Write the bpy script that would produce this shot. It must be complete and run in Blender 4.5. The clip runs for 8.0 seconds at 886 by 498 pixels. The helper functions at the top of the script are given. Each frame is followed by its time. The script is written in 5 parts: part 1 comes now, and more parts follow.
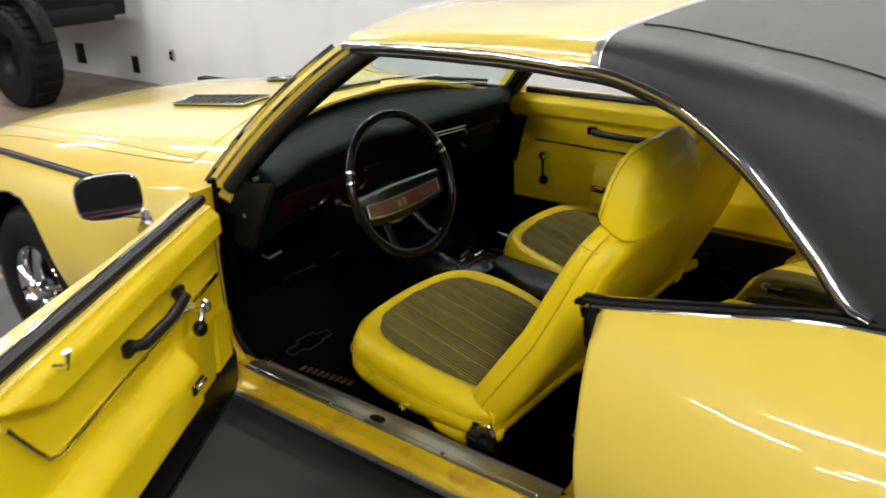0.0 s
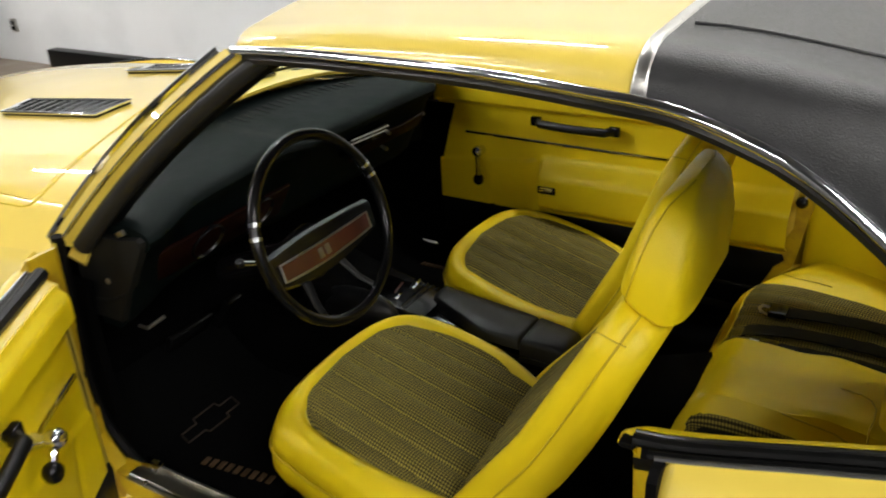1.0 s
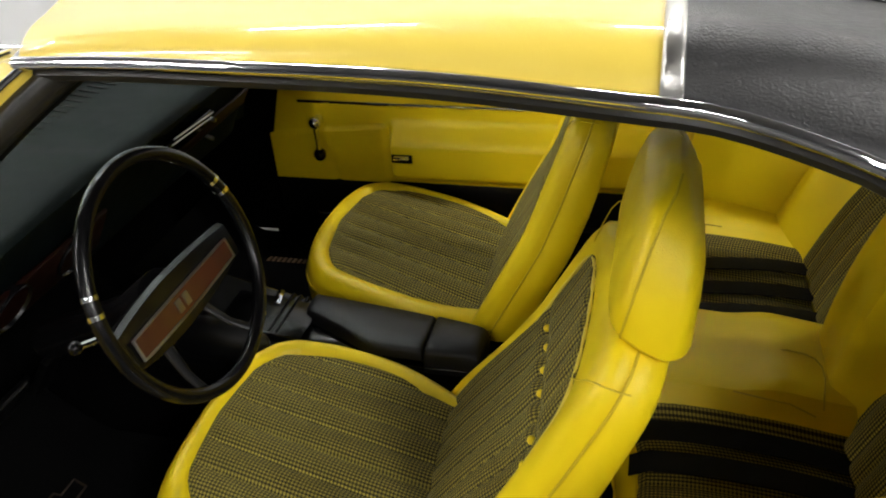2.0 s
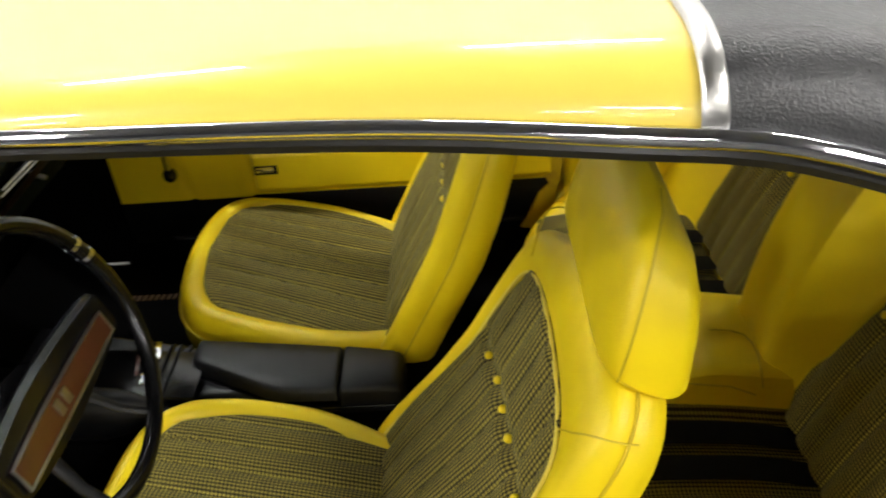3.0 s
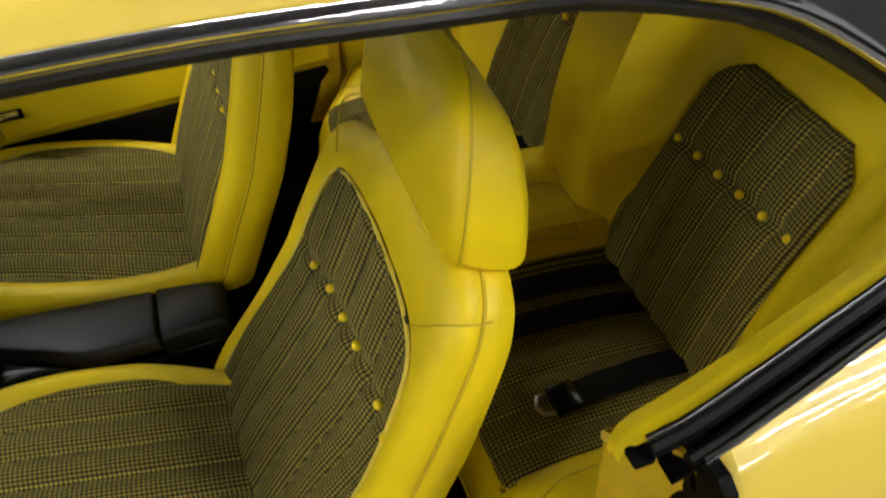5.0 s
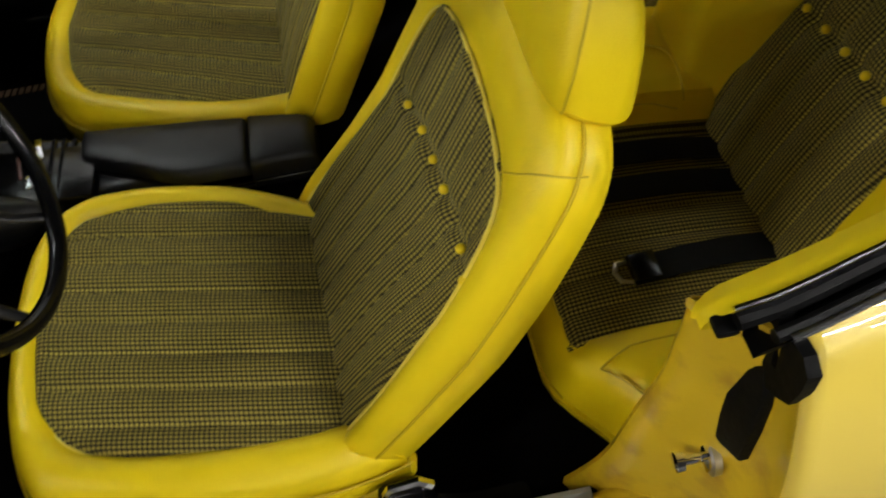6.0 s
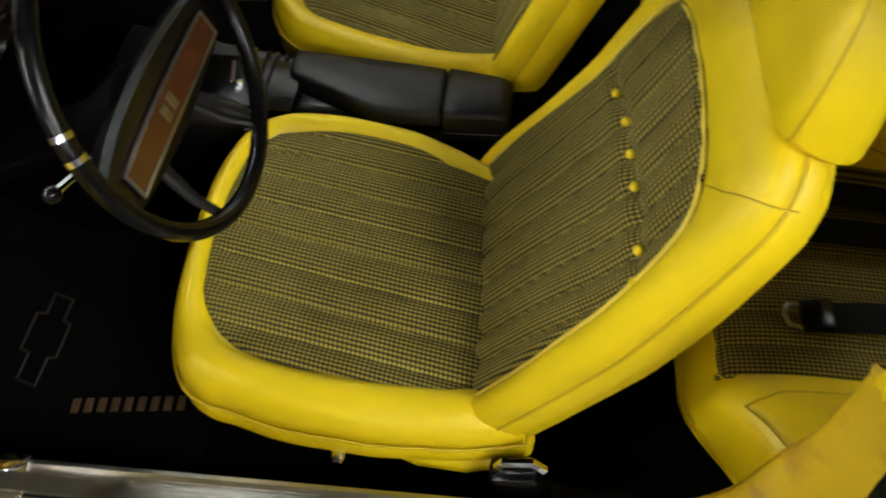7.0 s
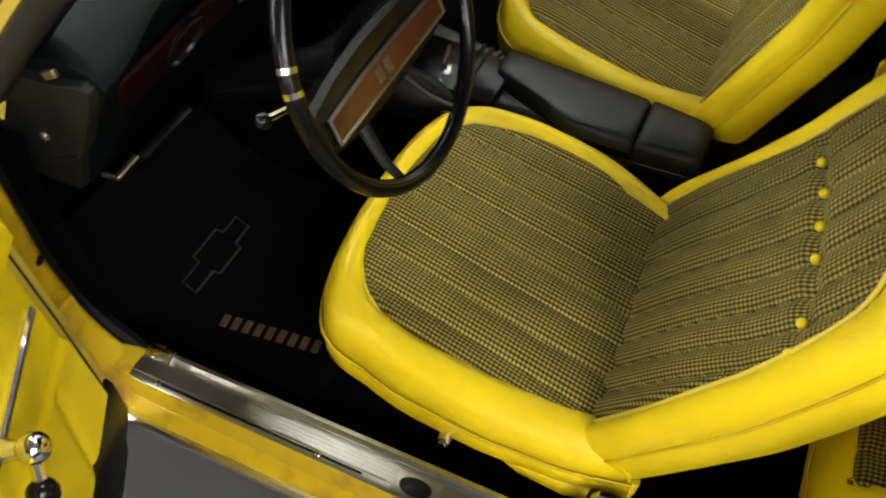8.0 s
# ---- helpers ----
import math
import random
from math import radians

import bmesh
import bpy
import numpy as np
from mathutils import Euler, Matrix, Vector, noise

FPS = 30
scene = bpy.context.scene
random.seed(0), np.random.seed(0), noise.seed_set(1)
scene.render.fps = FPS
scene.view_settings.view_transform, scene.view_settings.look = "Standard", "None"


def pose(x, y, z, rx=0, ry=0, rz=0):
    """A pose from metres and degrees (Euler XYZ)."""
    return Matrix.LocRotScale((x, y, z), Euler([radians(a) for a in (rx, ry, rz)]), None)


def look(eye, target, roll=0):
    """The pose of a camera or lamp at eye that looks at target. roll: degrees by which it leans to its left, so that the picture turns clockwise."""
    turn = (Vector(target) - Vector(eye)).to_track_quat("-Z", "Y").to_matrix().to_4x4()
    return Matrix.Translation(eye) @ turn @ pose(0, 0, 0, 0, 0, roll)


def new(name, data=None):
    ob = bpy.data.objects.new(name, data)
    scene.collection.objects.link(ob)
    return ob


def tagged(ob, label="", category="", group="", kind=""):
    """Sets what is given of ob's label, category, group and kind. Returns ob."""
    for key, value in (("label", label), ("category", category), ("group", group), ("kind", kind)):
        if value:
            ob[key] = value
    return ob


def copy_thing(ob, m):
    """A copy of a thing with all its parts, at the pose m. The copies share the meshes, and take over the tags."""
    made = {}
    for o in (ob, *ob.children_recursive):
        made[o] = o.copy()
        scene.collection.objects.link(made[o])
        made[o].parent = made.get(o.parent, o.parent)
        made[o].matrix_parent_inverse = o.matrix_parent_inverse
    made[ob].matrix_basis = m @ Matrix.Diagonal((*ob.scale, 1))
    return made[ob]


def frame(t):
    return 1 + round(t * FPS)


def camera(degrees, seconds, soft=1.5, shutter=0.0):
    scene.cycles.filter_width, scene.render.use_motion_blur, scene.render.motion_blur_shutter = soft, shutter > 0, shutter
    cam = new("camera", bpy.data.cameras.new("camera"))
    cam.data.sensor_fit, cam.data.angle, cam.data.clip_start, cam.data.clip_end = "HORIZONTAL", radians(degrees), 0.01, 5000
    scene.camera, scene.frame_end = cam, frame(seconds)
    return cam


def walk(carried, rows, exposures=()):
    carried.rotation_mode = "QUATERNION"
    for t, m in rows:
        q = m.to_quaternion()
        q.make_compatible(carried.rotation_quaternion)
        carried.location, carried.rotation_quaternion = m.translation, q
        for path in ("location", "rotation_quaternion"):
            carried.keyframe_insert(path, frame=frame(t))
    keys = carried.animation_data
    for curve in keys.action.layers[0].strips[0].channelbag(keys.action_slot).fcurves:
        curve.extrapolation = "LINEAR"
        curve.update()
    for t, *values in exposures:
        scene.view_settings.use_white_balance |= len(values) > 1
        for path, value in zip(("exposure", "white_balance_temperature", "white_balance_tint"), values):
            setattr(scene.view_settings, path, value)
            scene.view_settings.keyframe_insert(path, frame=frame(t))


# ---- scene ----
cam = camera(56.2, 8.0, soft=1.8, shutter=0.4)
PATH = [
    (0, (2.654, -2.008, 1.534), (1.475, -0.581, 0.776), -2.5),
    (0.5, (2.42, -1.785, 1.532), (1.336, -0.315, 0.717), -2.7),
    (1, (2.21, -1.602, 1.537), (1.273, -0.069, 0.659), -2.9),
    (1.5, (2.044, -1.473, 1.532), (1.364, 0.133, 0.554), -3.5),
    (1.7, (1.982, -1.427, 1.532), (1.403, 0.199, 0.521), -3.8),
    (2.8, (1.763, -1.199, 1.531), (1.571, 0.445, 0.408), -4.7),
    (3, (1.742, -1.188, 1.533), (1.669, 0.456, 0.395), -4.7),
    (3.5, (1.732, -1.134, 1.531), (1.879, 0.459, 0.331), -6.9),
    (4, (1.732, -1.123, 1.529), (2.059, 0.416, 0.294), -6.9),
    (4.2, (1.736, -1.123, 1.527), (2.108, 0.396, 0.281), -6.9),
    (5.3, (1.725, -1.125, 1.496), (2.049, 0.206, 0.038), -7.0),
    (5.5, (1.723, -1.126, 1.494), (1.984, 0.165, -0.012), -7.4),
    (6, (1.707, -1.123, 1.48), (1.806, 0.093, -0.105), -7.6),
    (6.5, (1.69, -1.122, 1.491), (1.624, 0.054, -0.125), -7.6),
    (7, (1.667, -1.118, 1.486), (1.428, 0.055, -0.116), -6.2),
    (7.5, (1.646, -1.126, 1.482), (1.221, 0.017, -0.102), -4.5),
    (8, (1.665, -1.148, 1.487), (1.07, -0.045, -0.072), -3.9),
]
walk(cam, [(t, look(eye, target, roll)) for t, eye, target, roll in PATH],
     exposures=[(0, -0.01), (0.5, -0.06), (1.0, -0.08), (1.5, -0.06), (3.0, 0.43), (3.5, 0.3), (4.2, 0.1), (5.5, -0.05), (6.0, 0.0), (6.5, 0.17), (7.0, 0.29), (7.5, 0.45), (8.0, 0.64)])

# ---- world and light ----
world = bpy.data.worlds.new("indoor_world")
scene.world = world
world.use_nodes = True
world.node_tree.nodes["Background"].inputs[0].default_value = (1.0, 0.98, 0.94, 1)
world.node_tree.nodes["Background"].inputs[1].default_value = 0.035
TUBE_STRENGTH = 184.0
scene.view_settings.exposure = 0.0


# ---- materials ----
PLEAT = 0.0572


def material(name, colour, rough=0.5, metal=0.0, coat=0.0, coat_rough=0.05, vary=0.12, vary_scale=6.0, grain=0.0, grain_scale=400.0,
             rough_vary=0.1, specular=0.5, stain=None, stain_scale=2.0, sheen=0.0, wrinkle=0.0):
    m = bpy.data.materials.new(name)
    m.use_nodes = True
    nt = m.node_tree
    b = nt.nodes["Principled BSDF"]
    tex = nt.nodes.new("ShaderNodeTexCoord")

    def noise_node(scale, detail=4.0):
        n = nt.nodes.new("ShaderNodeTexNoise")
        n.inputs["Scale"].default_value = scale
        n.inputs["Detail"].default_value = detail
        nt.links.new(tex.outputs["Object"], n.inputs["Vector"])
        return n

    big = noise_node(vary_scale)
    ramp = nt.nodes.new("ShaderNodeMix")
    ramp.data_type = "RGBA"
    lo = tuple(c * (1 - vary) for c in colour)
    hi = tuple(min(1.0, c * (1 + vary)) for c in colour)
    ramp.inputs[6].default_value = (*lo, 1)
    ramp.inputs[7].default_value = (*hi, 1)
    nt.links.new(big.outputs["Fac"], ramp.inputs[0])
    out = ramp.outputs[2]
    if stain:
        patch = noise_node(stain_scale, 6.0)
        step = nt.nodes.new("ShaderNodeMapRange")
        step.inputs["From Min"].default_value, step.inputs["From Max"].default_value = 0.52, 0.72
        nt.links.new(patch.outputs["Fac"], step.inputs["Value"])
        mix = nt.nodes.new("ShaderNodeMix")
        mix.data_type = "RGBA"
        nt.links.new(step.outputs["Result"], mix.inputs[0])
        nt.links.new(out, mix.inputs[6])
        mix.inputs[7].default_value = (*stain, 1)
        out = mix.outputs[2]
    nt.links.new(out, b.inputs["Base Color"])
    rr = nt.nodes.new("ShaderNodeMapRange")
    rr.inputs["To Min"].default_value, rr.inputs["To Max"].default_value = max(0.0, rough - rough_vary), min(1.0, rough + rough_vary)
    nt.links.new(noise_node(vary_scale * 3.1).outputs["Fac"], rr.inputs["Value"])
    nt.links.new(rr.outputs["Result"], b.inputs["Roughness"])
    b.inputs["Metallic"].default_value = metal
    b.inputs["Coat Weight"].default_value = coat
    b.inputs["Coat Roughness"].default_value = coat_rough
    b.inputs["Specular IOR Level"].default_value = specular
    b.inputs["Sheen Weight"].default_value = sheen
    if grain:
        bump = nt.nodes.new("ShaderNodeBump")
        bump.inputs["Strength"].default_value = grain
        bump.inputs["Distance"].default_value = 0.002
        nt.links.new(noise_node(grain_scale, 3.0).outputs["Fac"], bump.inputs["Height"])
        nt.links.new(bump.outputs["Normal"], b.inputs["Normal"])
        if wrinkle:
            soft_folds = nt.nodes.new("ShaderNodeBump")
            soft_folds.inputs["Strength"].default_value = wrinkle
            soft_folds.inputs["Distance"].default_value = 0.03
            nt.links.new(noise_node(7.0, 2.0).outputs["Fac"], soft_folds.inputs["Height"])
            nt.links.new(soft_folds.outputs["Normal"], bump.inputs["Normal"])
    return m


def weave_material(name, light, dark, pitch):
    """Woven check: a twill of light and dark threads, four and four, laid out along the UV map in metres."""
    m = bpy.data.materials.new(name)
    m.use_nodes = True
    nt = m.node_tree
    b = nt.nodes["Principled BSDF"]

    def math_node(op, a, c=None):
        n = nt.nodes.new("ShaderNodeMath")
        n.operation = op
        for socket, v in zip(n.inputs, (a, c)):
            if v is None:
                continue
            if isinstance(v, (int, float)):
                socket.default_value = v
            else:
                nt.links.new(v, socket)
        return n.outputs[0]

    uv = nt.nodes.new("ShaderNodeUVMap")
    uv.uv_map = "weave"
    sep = nt.nodes.new("ShaderNodeSeparateXYZ")
    nt.links.new(uv.outputs[0], sep.inputs[0])
    iu = math_node("FLOOR", math_node("MULTIPLY", sep.outputs[0], 8.0 / pitch))
    iv = math_node("FLOOR", math_node("MULTIPLY", sep.outputs[1], 8.0 / pitch))
    warp = math_node("LESS_THAN", math_node("FLOORED_MODULO", iu, 8.0), 4.0)
    weft = math_node("LESS_THAN", math_node("FLOORED_MODULO", iv, 8.0), 4.0)
    over = math_node("LESS_THAN", math_node("FLOORED_MODULO", math_node("SUBTRACT", iu, iv), 4.0), 1.4)
    # bright rows run with the pleats and are broken by darker crossing threads
    bright = math_node("MULTIPLY", weft, math_node("ADD", 0.42, math_node("MULTIPLY", warp, 0.58)))
    faint = math_node("MULTIPLY", math_node("SUBTRACT", 1.0, weft), math_node("ADD", 0.0, math_node("MULTIPLY", warp, 0.20)))
    rows_value = math_node("ADD", bright, faint)
    twill = math_node("SUBTRACT", 1.0, math_node("MULTIPLY", over, 0.25))
    value = math_node("MULTIPLY", rows_value, twill)
    # a row of pale stitches beside each sewn pleat
    across = math_node("FRACT", math_node("ADD", math_node("DIVIDE", sep.outputs[1], PLEAT), 0.5))
    beside = math_node("MULTIPLY", math_node("GREATER_THAN", across, 0.04), math_node("LESS_THAN", across, 0.085))
    dash = math_node("LESS_THAN", math_node("FRACT", math_node("DIVIDE", sep.outputs[0], pitch)), 0.55)
    value = math_node("ADD", value, math_node("MULTIPLY", math_node("MULTIPLY", beside, dash), 0.45))
    colour = nt.nodes.new("ShaderNodeMix")
    colour.data_type = "RGBA"
    colour.clamp_factor = False
    nt.links.new(value, colour.inputs[0])
    colour.inputs[6].default_value, colour.inputs[7].default_value = (*dark, 1), (*light, 1)
    worn = nt.nodes.new("ShaderNodeTexNoise")
    worn.inputs["Scale"].default_value = 14.0
    shade = nt.nodes.new("ShaderNodeMix")
    shade.data_type, shade.blend_type = "RGBA", "MULTIPLY"
    shade.inputs[0].default_value = 1.0
    tone = nt.nodes.new("ShaderNodeMapRange")
    tone.inputs["To Min"].default_value, tone.inputs["To Max"].default_value = 0.8, 1.15
    nt.links.new(worn.outputs["Fac"], tone.inputs["Value"])
    nt.links.new(colour.outputs[2], shade.inputs[6])
    nt.links.new(tone.outputs["Result"], shade.inputs[7])
    nt.links.new(shade.outputs[2], b.inputs["Base Color"])
    b.inputs["Roughness"].default_value = 0.8
    b.inputs["Specular IOR Level"].default_value = 0.25
    b.inputs["Sheen Weight"].default_value = 0.12
    b.inputs["Sheen Tint"].default_value = (0.75, 0.72, 0.45, 1)
    bump = nt.nodes.new("ShaderNodeBump")
    bump.inputs["Strength"].default_value = 0.4
    bump.inputs["Distance"].default_value = 0.0008
    nt.links.new(over, bump.inputs["Height"])
    nt.links.new(bump.outputs["Normal"], b.inputs["Normal"])
    return m


def glass_material(name, tint):
    m = bpy.data.materials.new(name)
    m.use_nodes = True
    b = m.node_tree.nodes["Principled BSDF"]
    b.inputs["Base Color"].default_value = (*tint, 1)
    b.inputs["Roughness"].default_value = 0.02
    b.inputs["IOR"].default_value = 1.02
    b.inputs["Transmission Weight"].default_value = 1.0
    b.inputs["Coat Weight"].default_value = 0.6
    b.inputs["Coat Roughness"].default_value = 0.02
    return m


def glow_material(name, colour, strength):
    m = bpy.data.materials.new(name)
    m.use_nodes = True
    b = m.node_tree.nodes["Principled BSDF"]
    b.inputs["Base Color"].default_value = (*colour, 1)
    b.inputs["Emission Color"].default_value = (*colour, 1)
    b.inputs["Emission Strength"].default_value = strength
    return m


PAINT = material("yellow_paint", (0.85, 0.638, 0.095), rough=0.35, coat=1.0, coat_rough=0.03, vary=0.03, vary_scale=2.0, rough_vary=0.05)
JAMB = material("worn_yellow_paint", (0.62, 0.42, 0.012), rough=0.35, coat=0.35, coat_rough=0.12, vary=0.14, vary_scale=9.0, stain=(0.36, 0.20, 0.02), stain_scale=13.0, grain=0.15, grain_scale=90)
VINYL = material("yellow_vinyl", (0.82, 0.615, 0.006), rough=0.42, vary=0.06, vary_scale=7.0, grain=0.25, grain_scale=520.0, stain=(0.74, 0.52, 0.006), stain_scale=3.0, wrinkle=0.35, specular=0.4)
CLOTH = weave_material("houndstooth_cloth", (0.36, 0.288, 0.048), (0.0072, 0.0055, 0.0018), 0.0068)
ROOF_VINYL = material("black_grained_vinyl", (0.026, 0.026, 0.027), rough=0.33, vary=0.4, vary_scale=60.0, grain=0.5, grain_scale=430.0, rough_vary=0.12, specular=0.6)
BLACK_VINYL = material("black_vinyl", (0.0035, 0.0035, 0.004), rough=0.42, vary=0.2, vary_scale=12.0, grain=0.3, grain_scale=420.0, specular=0.28)
DASH_PAD = material("black_dash_pad", (0.0024, 0.0048, 0.0046), rough=0.62, vary=0.2, vary_scale=8.0, grain=0.4, grain_scale=350.0, specular=0.07)
CARPET = material("black_loop_carpet", (0.0012, 0.0012, 0.0013), rough=0.95, vary=0.5, vary_scale=60.0, grain=1.0, grain_scale=320.0, specular=0.04)
MAT_RUBBER = material("black_carpet_mat", (0.0014, 0.0015, 0.0016), rough=0.9, vary=0.4, vary_scale=70.0, grain=0.8, grain_scale=300.0, specular=0.06)
RUBBER = material("black_rubber", (0.0035, 0.0035, 0.0035), rough=0.38, vary=0.25, vary_scale=20.0, grain=0.2, grain_scale=120.0, specular=0.22)
PILLAR_RUBBER = material("worn_pillar_rubber", (0.017, 0.016, 0.013), rough=0.34, vary=0.25, vary_scale=20.0, grain=0.2, grain_scale=120.0, specular=0.4)
TYRE = material("tyre_rubber", (0.006, 0.006, 0.0064), rough=0.75, vary=0.3, vary_scale=14.0, grain=0.4, grain_scale=90.0, specular=0.2)
PLASTIC = material("gloss_black_plastic", (0.003, 0.003, 0.0034), rough=0.22, vary=0.2, vary_scale=10.0, specular=0.3)
CHROME = material("chrome", (0.78, 0.78, 0.80), rough=0.06, metal=1.0, vary=0.05, vary_scale=12.0, rough_vary=0.05)
STEEL = material("brushed_aluminium", (0.62, 0.61, 0.58), rough=0.33, metal=1.0, vary=0.15, vary_scale=16.0, grain=0.2, grain_scale=200.0, rough_vary=0.14)
SCUFF = material("scratched_aluminium", (0.40, 0.39, 0.34), rough=0.36, metal=1.0, vary=0.15, vary_scale=40.0, rough_vary=0.05, grain=0.25, grain_scale=260.0)
GREY_PLASTIC = material("dark_grey_plastic", (0.010, 0.0098, 0.0088), rough=0.5, vary=0.25, vary_scale=14.0, grain=0.3, grain_scale=260.0, specular=0.2)
# dashboard copy of the red-brown woodgrain, its colour darkened for the shade inside
SHADED_WOOD = material("shaded_woodgrain", (0.009, 0.0018, 0.0009), rough=0.45, vary=0.35, vary_scale=22.0, specular=0.15)
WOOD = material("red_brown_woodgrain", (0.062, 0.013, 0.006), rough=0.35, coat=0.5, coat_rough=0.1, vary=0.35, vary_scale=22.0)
THREAD = material("tan_embroidery", (0.06, 0.030, 0.008), rough=0.8, vary=0.3, vary_scale=120.0)
THREAD_DARK = material("brown_thread", (0.0150, 0.0072, 0.0020), rough=0.8, vary=0.3, vary_scale=120.0)
SEAM = material("dark_yellow_seam", (0.58, 0.42, 0.010), rough=0.6, vary=0.1, vary_scale=30.0)
PIPING = material("pale_yellow_piping", (0.84, 0.68, 0.10), rough=0.4, vary=0.06, vary_scale=30.0)
WEBBING = material("black_seat_webbing", (0.003, 0.003, 0.0036), rough=0.7, vary=0.3, vary_scale=90.0, grain=0.5, grain_scale=500.0, specular=0.15)
SOFT_RUBBER = material("soft_black_rubber", (0.0018, 0.0018, 0.0019), rough=0.6, vary=0.3, vary_scale=30.0, grain=0.2, grain_scale=150.0, specular=0.12)
GLASS = glass_material("windscreen_glass", (0.72, 0.90, 0.84))
MIRROR = material("mirror_glass", (0.45, 0.46, 0.47), rough=0.03, metal=1.0, vary=0.02, rough_vary=0.0)
DARK_WALL = material("grey_painted_wall", (0.25, 0.25, 0.26), rough=0.7, vary=0.08, vary_scale=1.2)
WALL = material("white_painted_wall", (0.72, 0.73, 0.74), rough=0.7, vary=0.05, vary_scale=1.4, grain=0.3, grain_scale=60.0, stain=(0.62, 0.63, 0.64), stain_scale=1.1)
FLOOR = material("grey_concrete", (0.052, 0.052, 0.050), rough=0.5, vary=0.25, vary_scale=1.7, grain=0.25, grain_scale=70.0, stain=(0.065, 0.06, 0.052), stain_scale=0.9, rough_vary=0.2)
BROWN_FLOOR = material("brown_stained_concrete", (0.20, 0.155, 0.11), rough=0.4, vary=0.3, vary_scale=1.3, grain=0.25, grain_scale=70.0, stain=(0.11, 0.085, 0.06), stain_scale=0.8, rough_vary=0.2)
CEILING = material("dull_grey_ceiling_panel", (0.12, 0.12, 0.124), rough=0.85, vary=0.05, vary_scale=1.0)
BLACK_PAINT = material("black_body_paint", (0.004, 0.004, 0.0045), rough=0.5, specular=0.25, coat=0.0, vary=0.2, vary_scale=3.0)
RED_LENS = material("red_lens", (0.18, 0.015, 0.015), rough=0.25, coat=0.5, vary=0.1)
TUBE = glow_material("fluorescent_tube", (1.0, 0.98, 0.94), TUBE_STRENGTH)


# ---- building helpers ----
def table(x, pairs):
    """Smooth curve through (x, value) pairs."""
    xs, ys = [p[0] for p in pairs], [p[1] for p in pairs]
    if x <= xs[0]:
        return ys[0]
    if x >= xs[-1]:
        return ys[-1]
    n = len(xs)
    slopes = []
    for i in range(n):
        if i in (0, n - 1):
            j = min(i, n - 2)
            slopes.append((ys[j + 1] - ys[j]) / (xs[j + 1] - xs[j]))
        else:
            a = (ys[i] - ys[i - 1]) / (xs[i] - xs[i - 1])
            c = (ys[i + 1] - ys[i]) / (xs[i + 1] - xs[i])
            slopes.append(0.0 if a * c <= 0 else 2 * a * c / (a + c))
    i = max(k for k in range(n - 1) if xs[k] <= x)
    h = xs[i + 1] - xs[i]
    t = (x - xs[i]) / h
    return ((1 + 2 * t) * (1 - t) ** 2 * ys[i] + t * (1 - t) ** 2 * h * slopes[i]
            + t * t * (3 - 2 * t) * ys[i + 1] + t * t * (t - 1) * h * slopes[i + 1])


def step(a, b, x):
    t = min(1.0, max(0.0, (x - a) / (b - a)))
    return t * t * (3 - 2 * t)


def steps(a, b, n):
    return [a + (b - a) * i / n for i in range(n + 1)]


def part(name, bm, mat, parent=None, label="", smooth=True, at=None, sharp=40.0):
    """Links a bmesh as one mesh object, under a thing or a part."""
    bmesh.ops.recalc_face_normals(bm, faces=bm.faces)
    for f in bm.faces:
        f.smooth = smooth
    if smooth:
        for e in bm.edges:
            if len(e.link_faces) == 2 and e.calc_face_angle(0.0) > radians(sharp):
                e.smooth = False
    me = bpy.data.meshes.new(name)
    bm.to_mesh(me)
    bm.free()
    me.materials.append(mat)
    ob = new(name, me)
    if at is not None:
        ob.matrix_basis = at
    if parent is not None:
        ob.parent = parent
    if label:
        tagged(ob, label)
    return ob


def thing(name, label, category, group="", at=None):
    ob = new(name)
    ob.empty_display_size = 0.1
    if at is not None:
        ob.matrix_basis = at
    return tagged(ob, label, category, group)


def skin(rows, loop=False, cap=False, bm=None, uvs=None, thick=0.0, into=(0, 0, -1)):
    """A grid of quads through rows of points; thick: metres of thickness, grown towards the side named by into."""
    bm = bm or bmesh.new()
    vs = [[bm.verts.new(p) for p in row] for row in rows]
    layer = bm.loops.layers.uv.new("weave") if uvs else None
    faces = []
    for i in range(len(vs) - 1):
        m = len(vs[i])
        for j in range(m if loop else m - 1):
            k = (j + 1) % m
            f = bm.faces.new((vs[i][j], vs[i][k], vs[i + 1][k], vs[i + 1][j]))
            faces.append(f)
            if uvs:
                for lp, (a, b) in zip(f.loops, ((i, j), (i, k), (i + 1, k), (i + 1, j))):
                    lp[layer].uv = uvs[a][b]
    if cap:
        bm.faces.new(vs[0])
        bm.faces.new(vs[-1])
    if thick:
        bm.normal_update()
        way = Vector(into)
        sign = 1.0 if sum(v.normal.dot(way) for row in vs for v in row) > 0 else -1.0
        back = [[bm.verts.new(v.co + sign * thick * v.normal) for v in row] for row in vs]
        n, m = len(vs), len(vs[0])
        wrap = m if loop else m - 1
        for i in range(n - 1):
            for j in range(wrap):
                k = (j + 1) % m
                bm.faces.new((back[i][j], back[i + 1][j], back[i + 1][k], back[i][k]))
        for j in range(wrap):
            k = (j + 1) % m
            bm.faces.new((vs[0][j], back[0][j], back[0][k], vs[0][k]))
            bm.faces.new((vs[-1][j], vs[-1][k], back[-1][k], back[-1][j]))
        if not loop:
            for i in range(n - 1):
                bm.faces.new((vs[i][0], vs[i + 1][0], back[i + 1][0], back[i][0]))
                bm.faces.new((vs[i][-1], back[i][-1], back[i + 1][-1], vs[i + 1][-1]))
    return bm


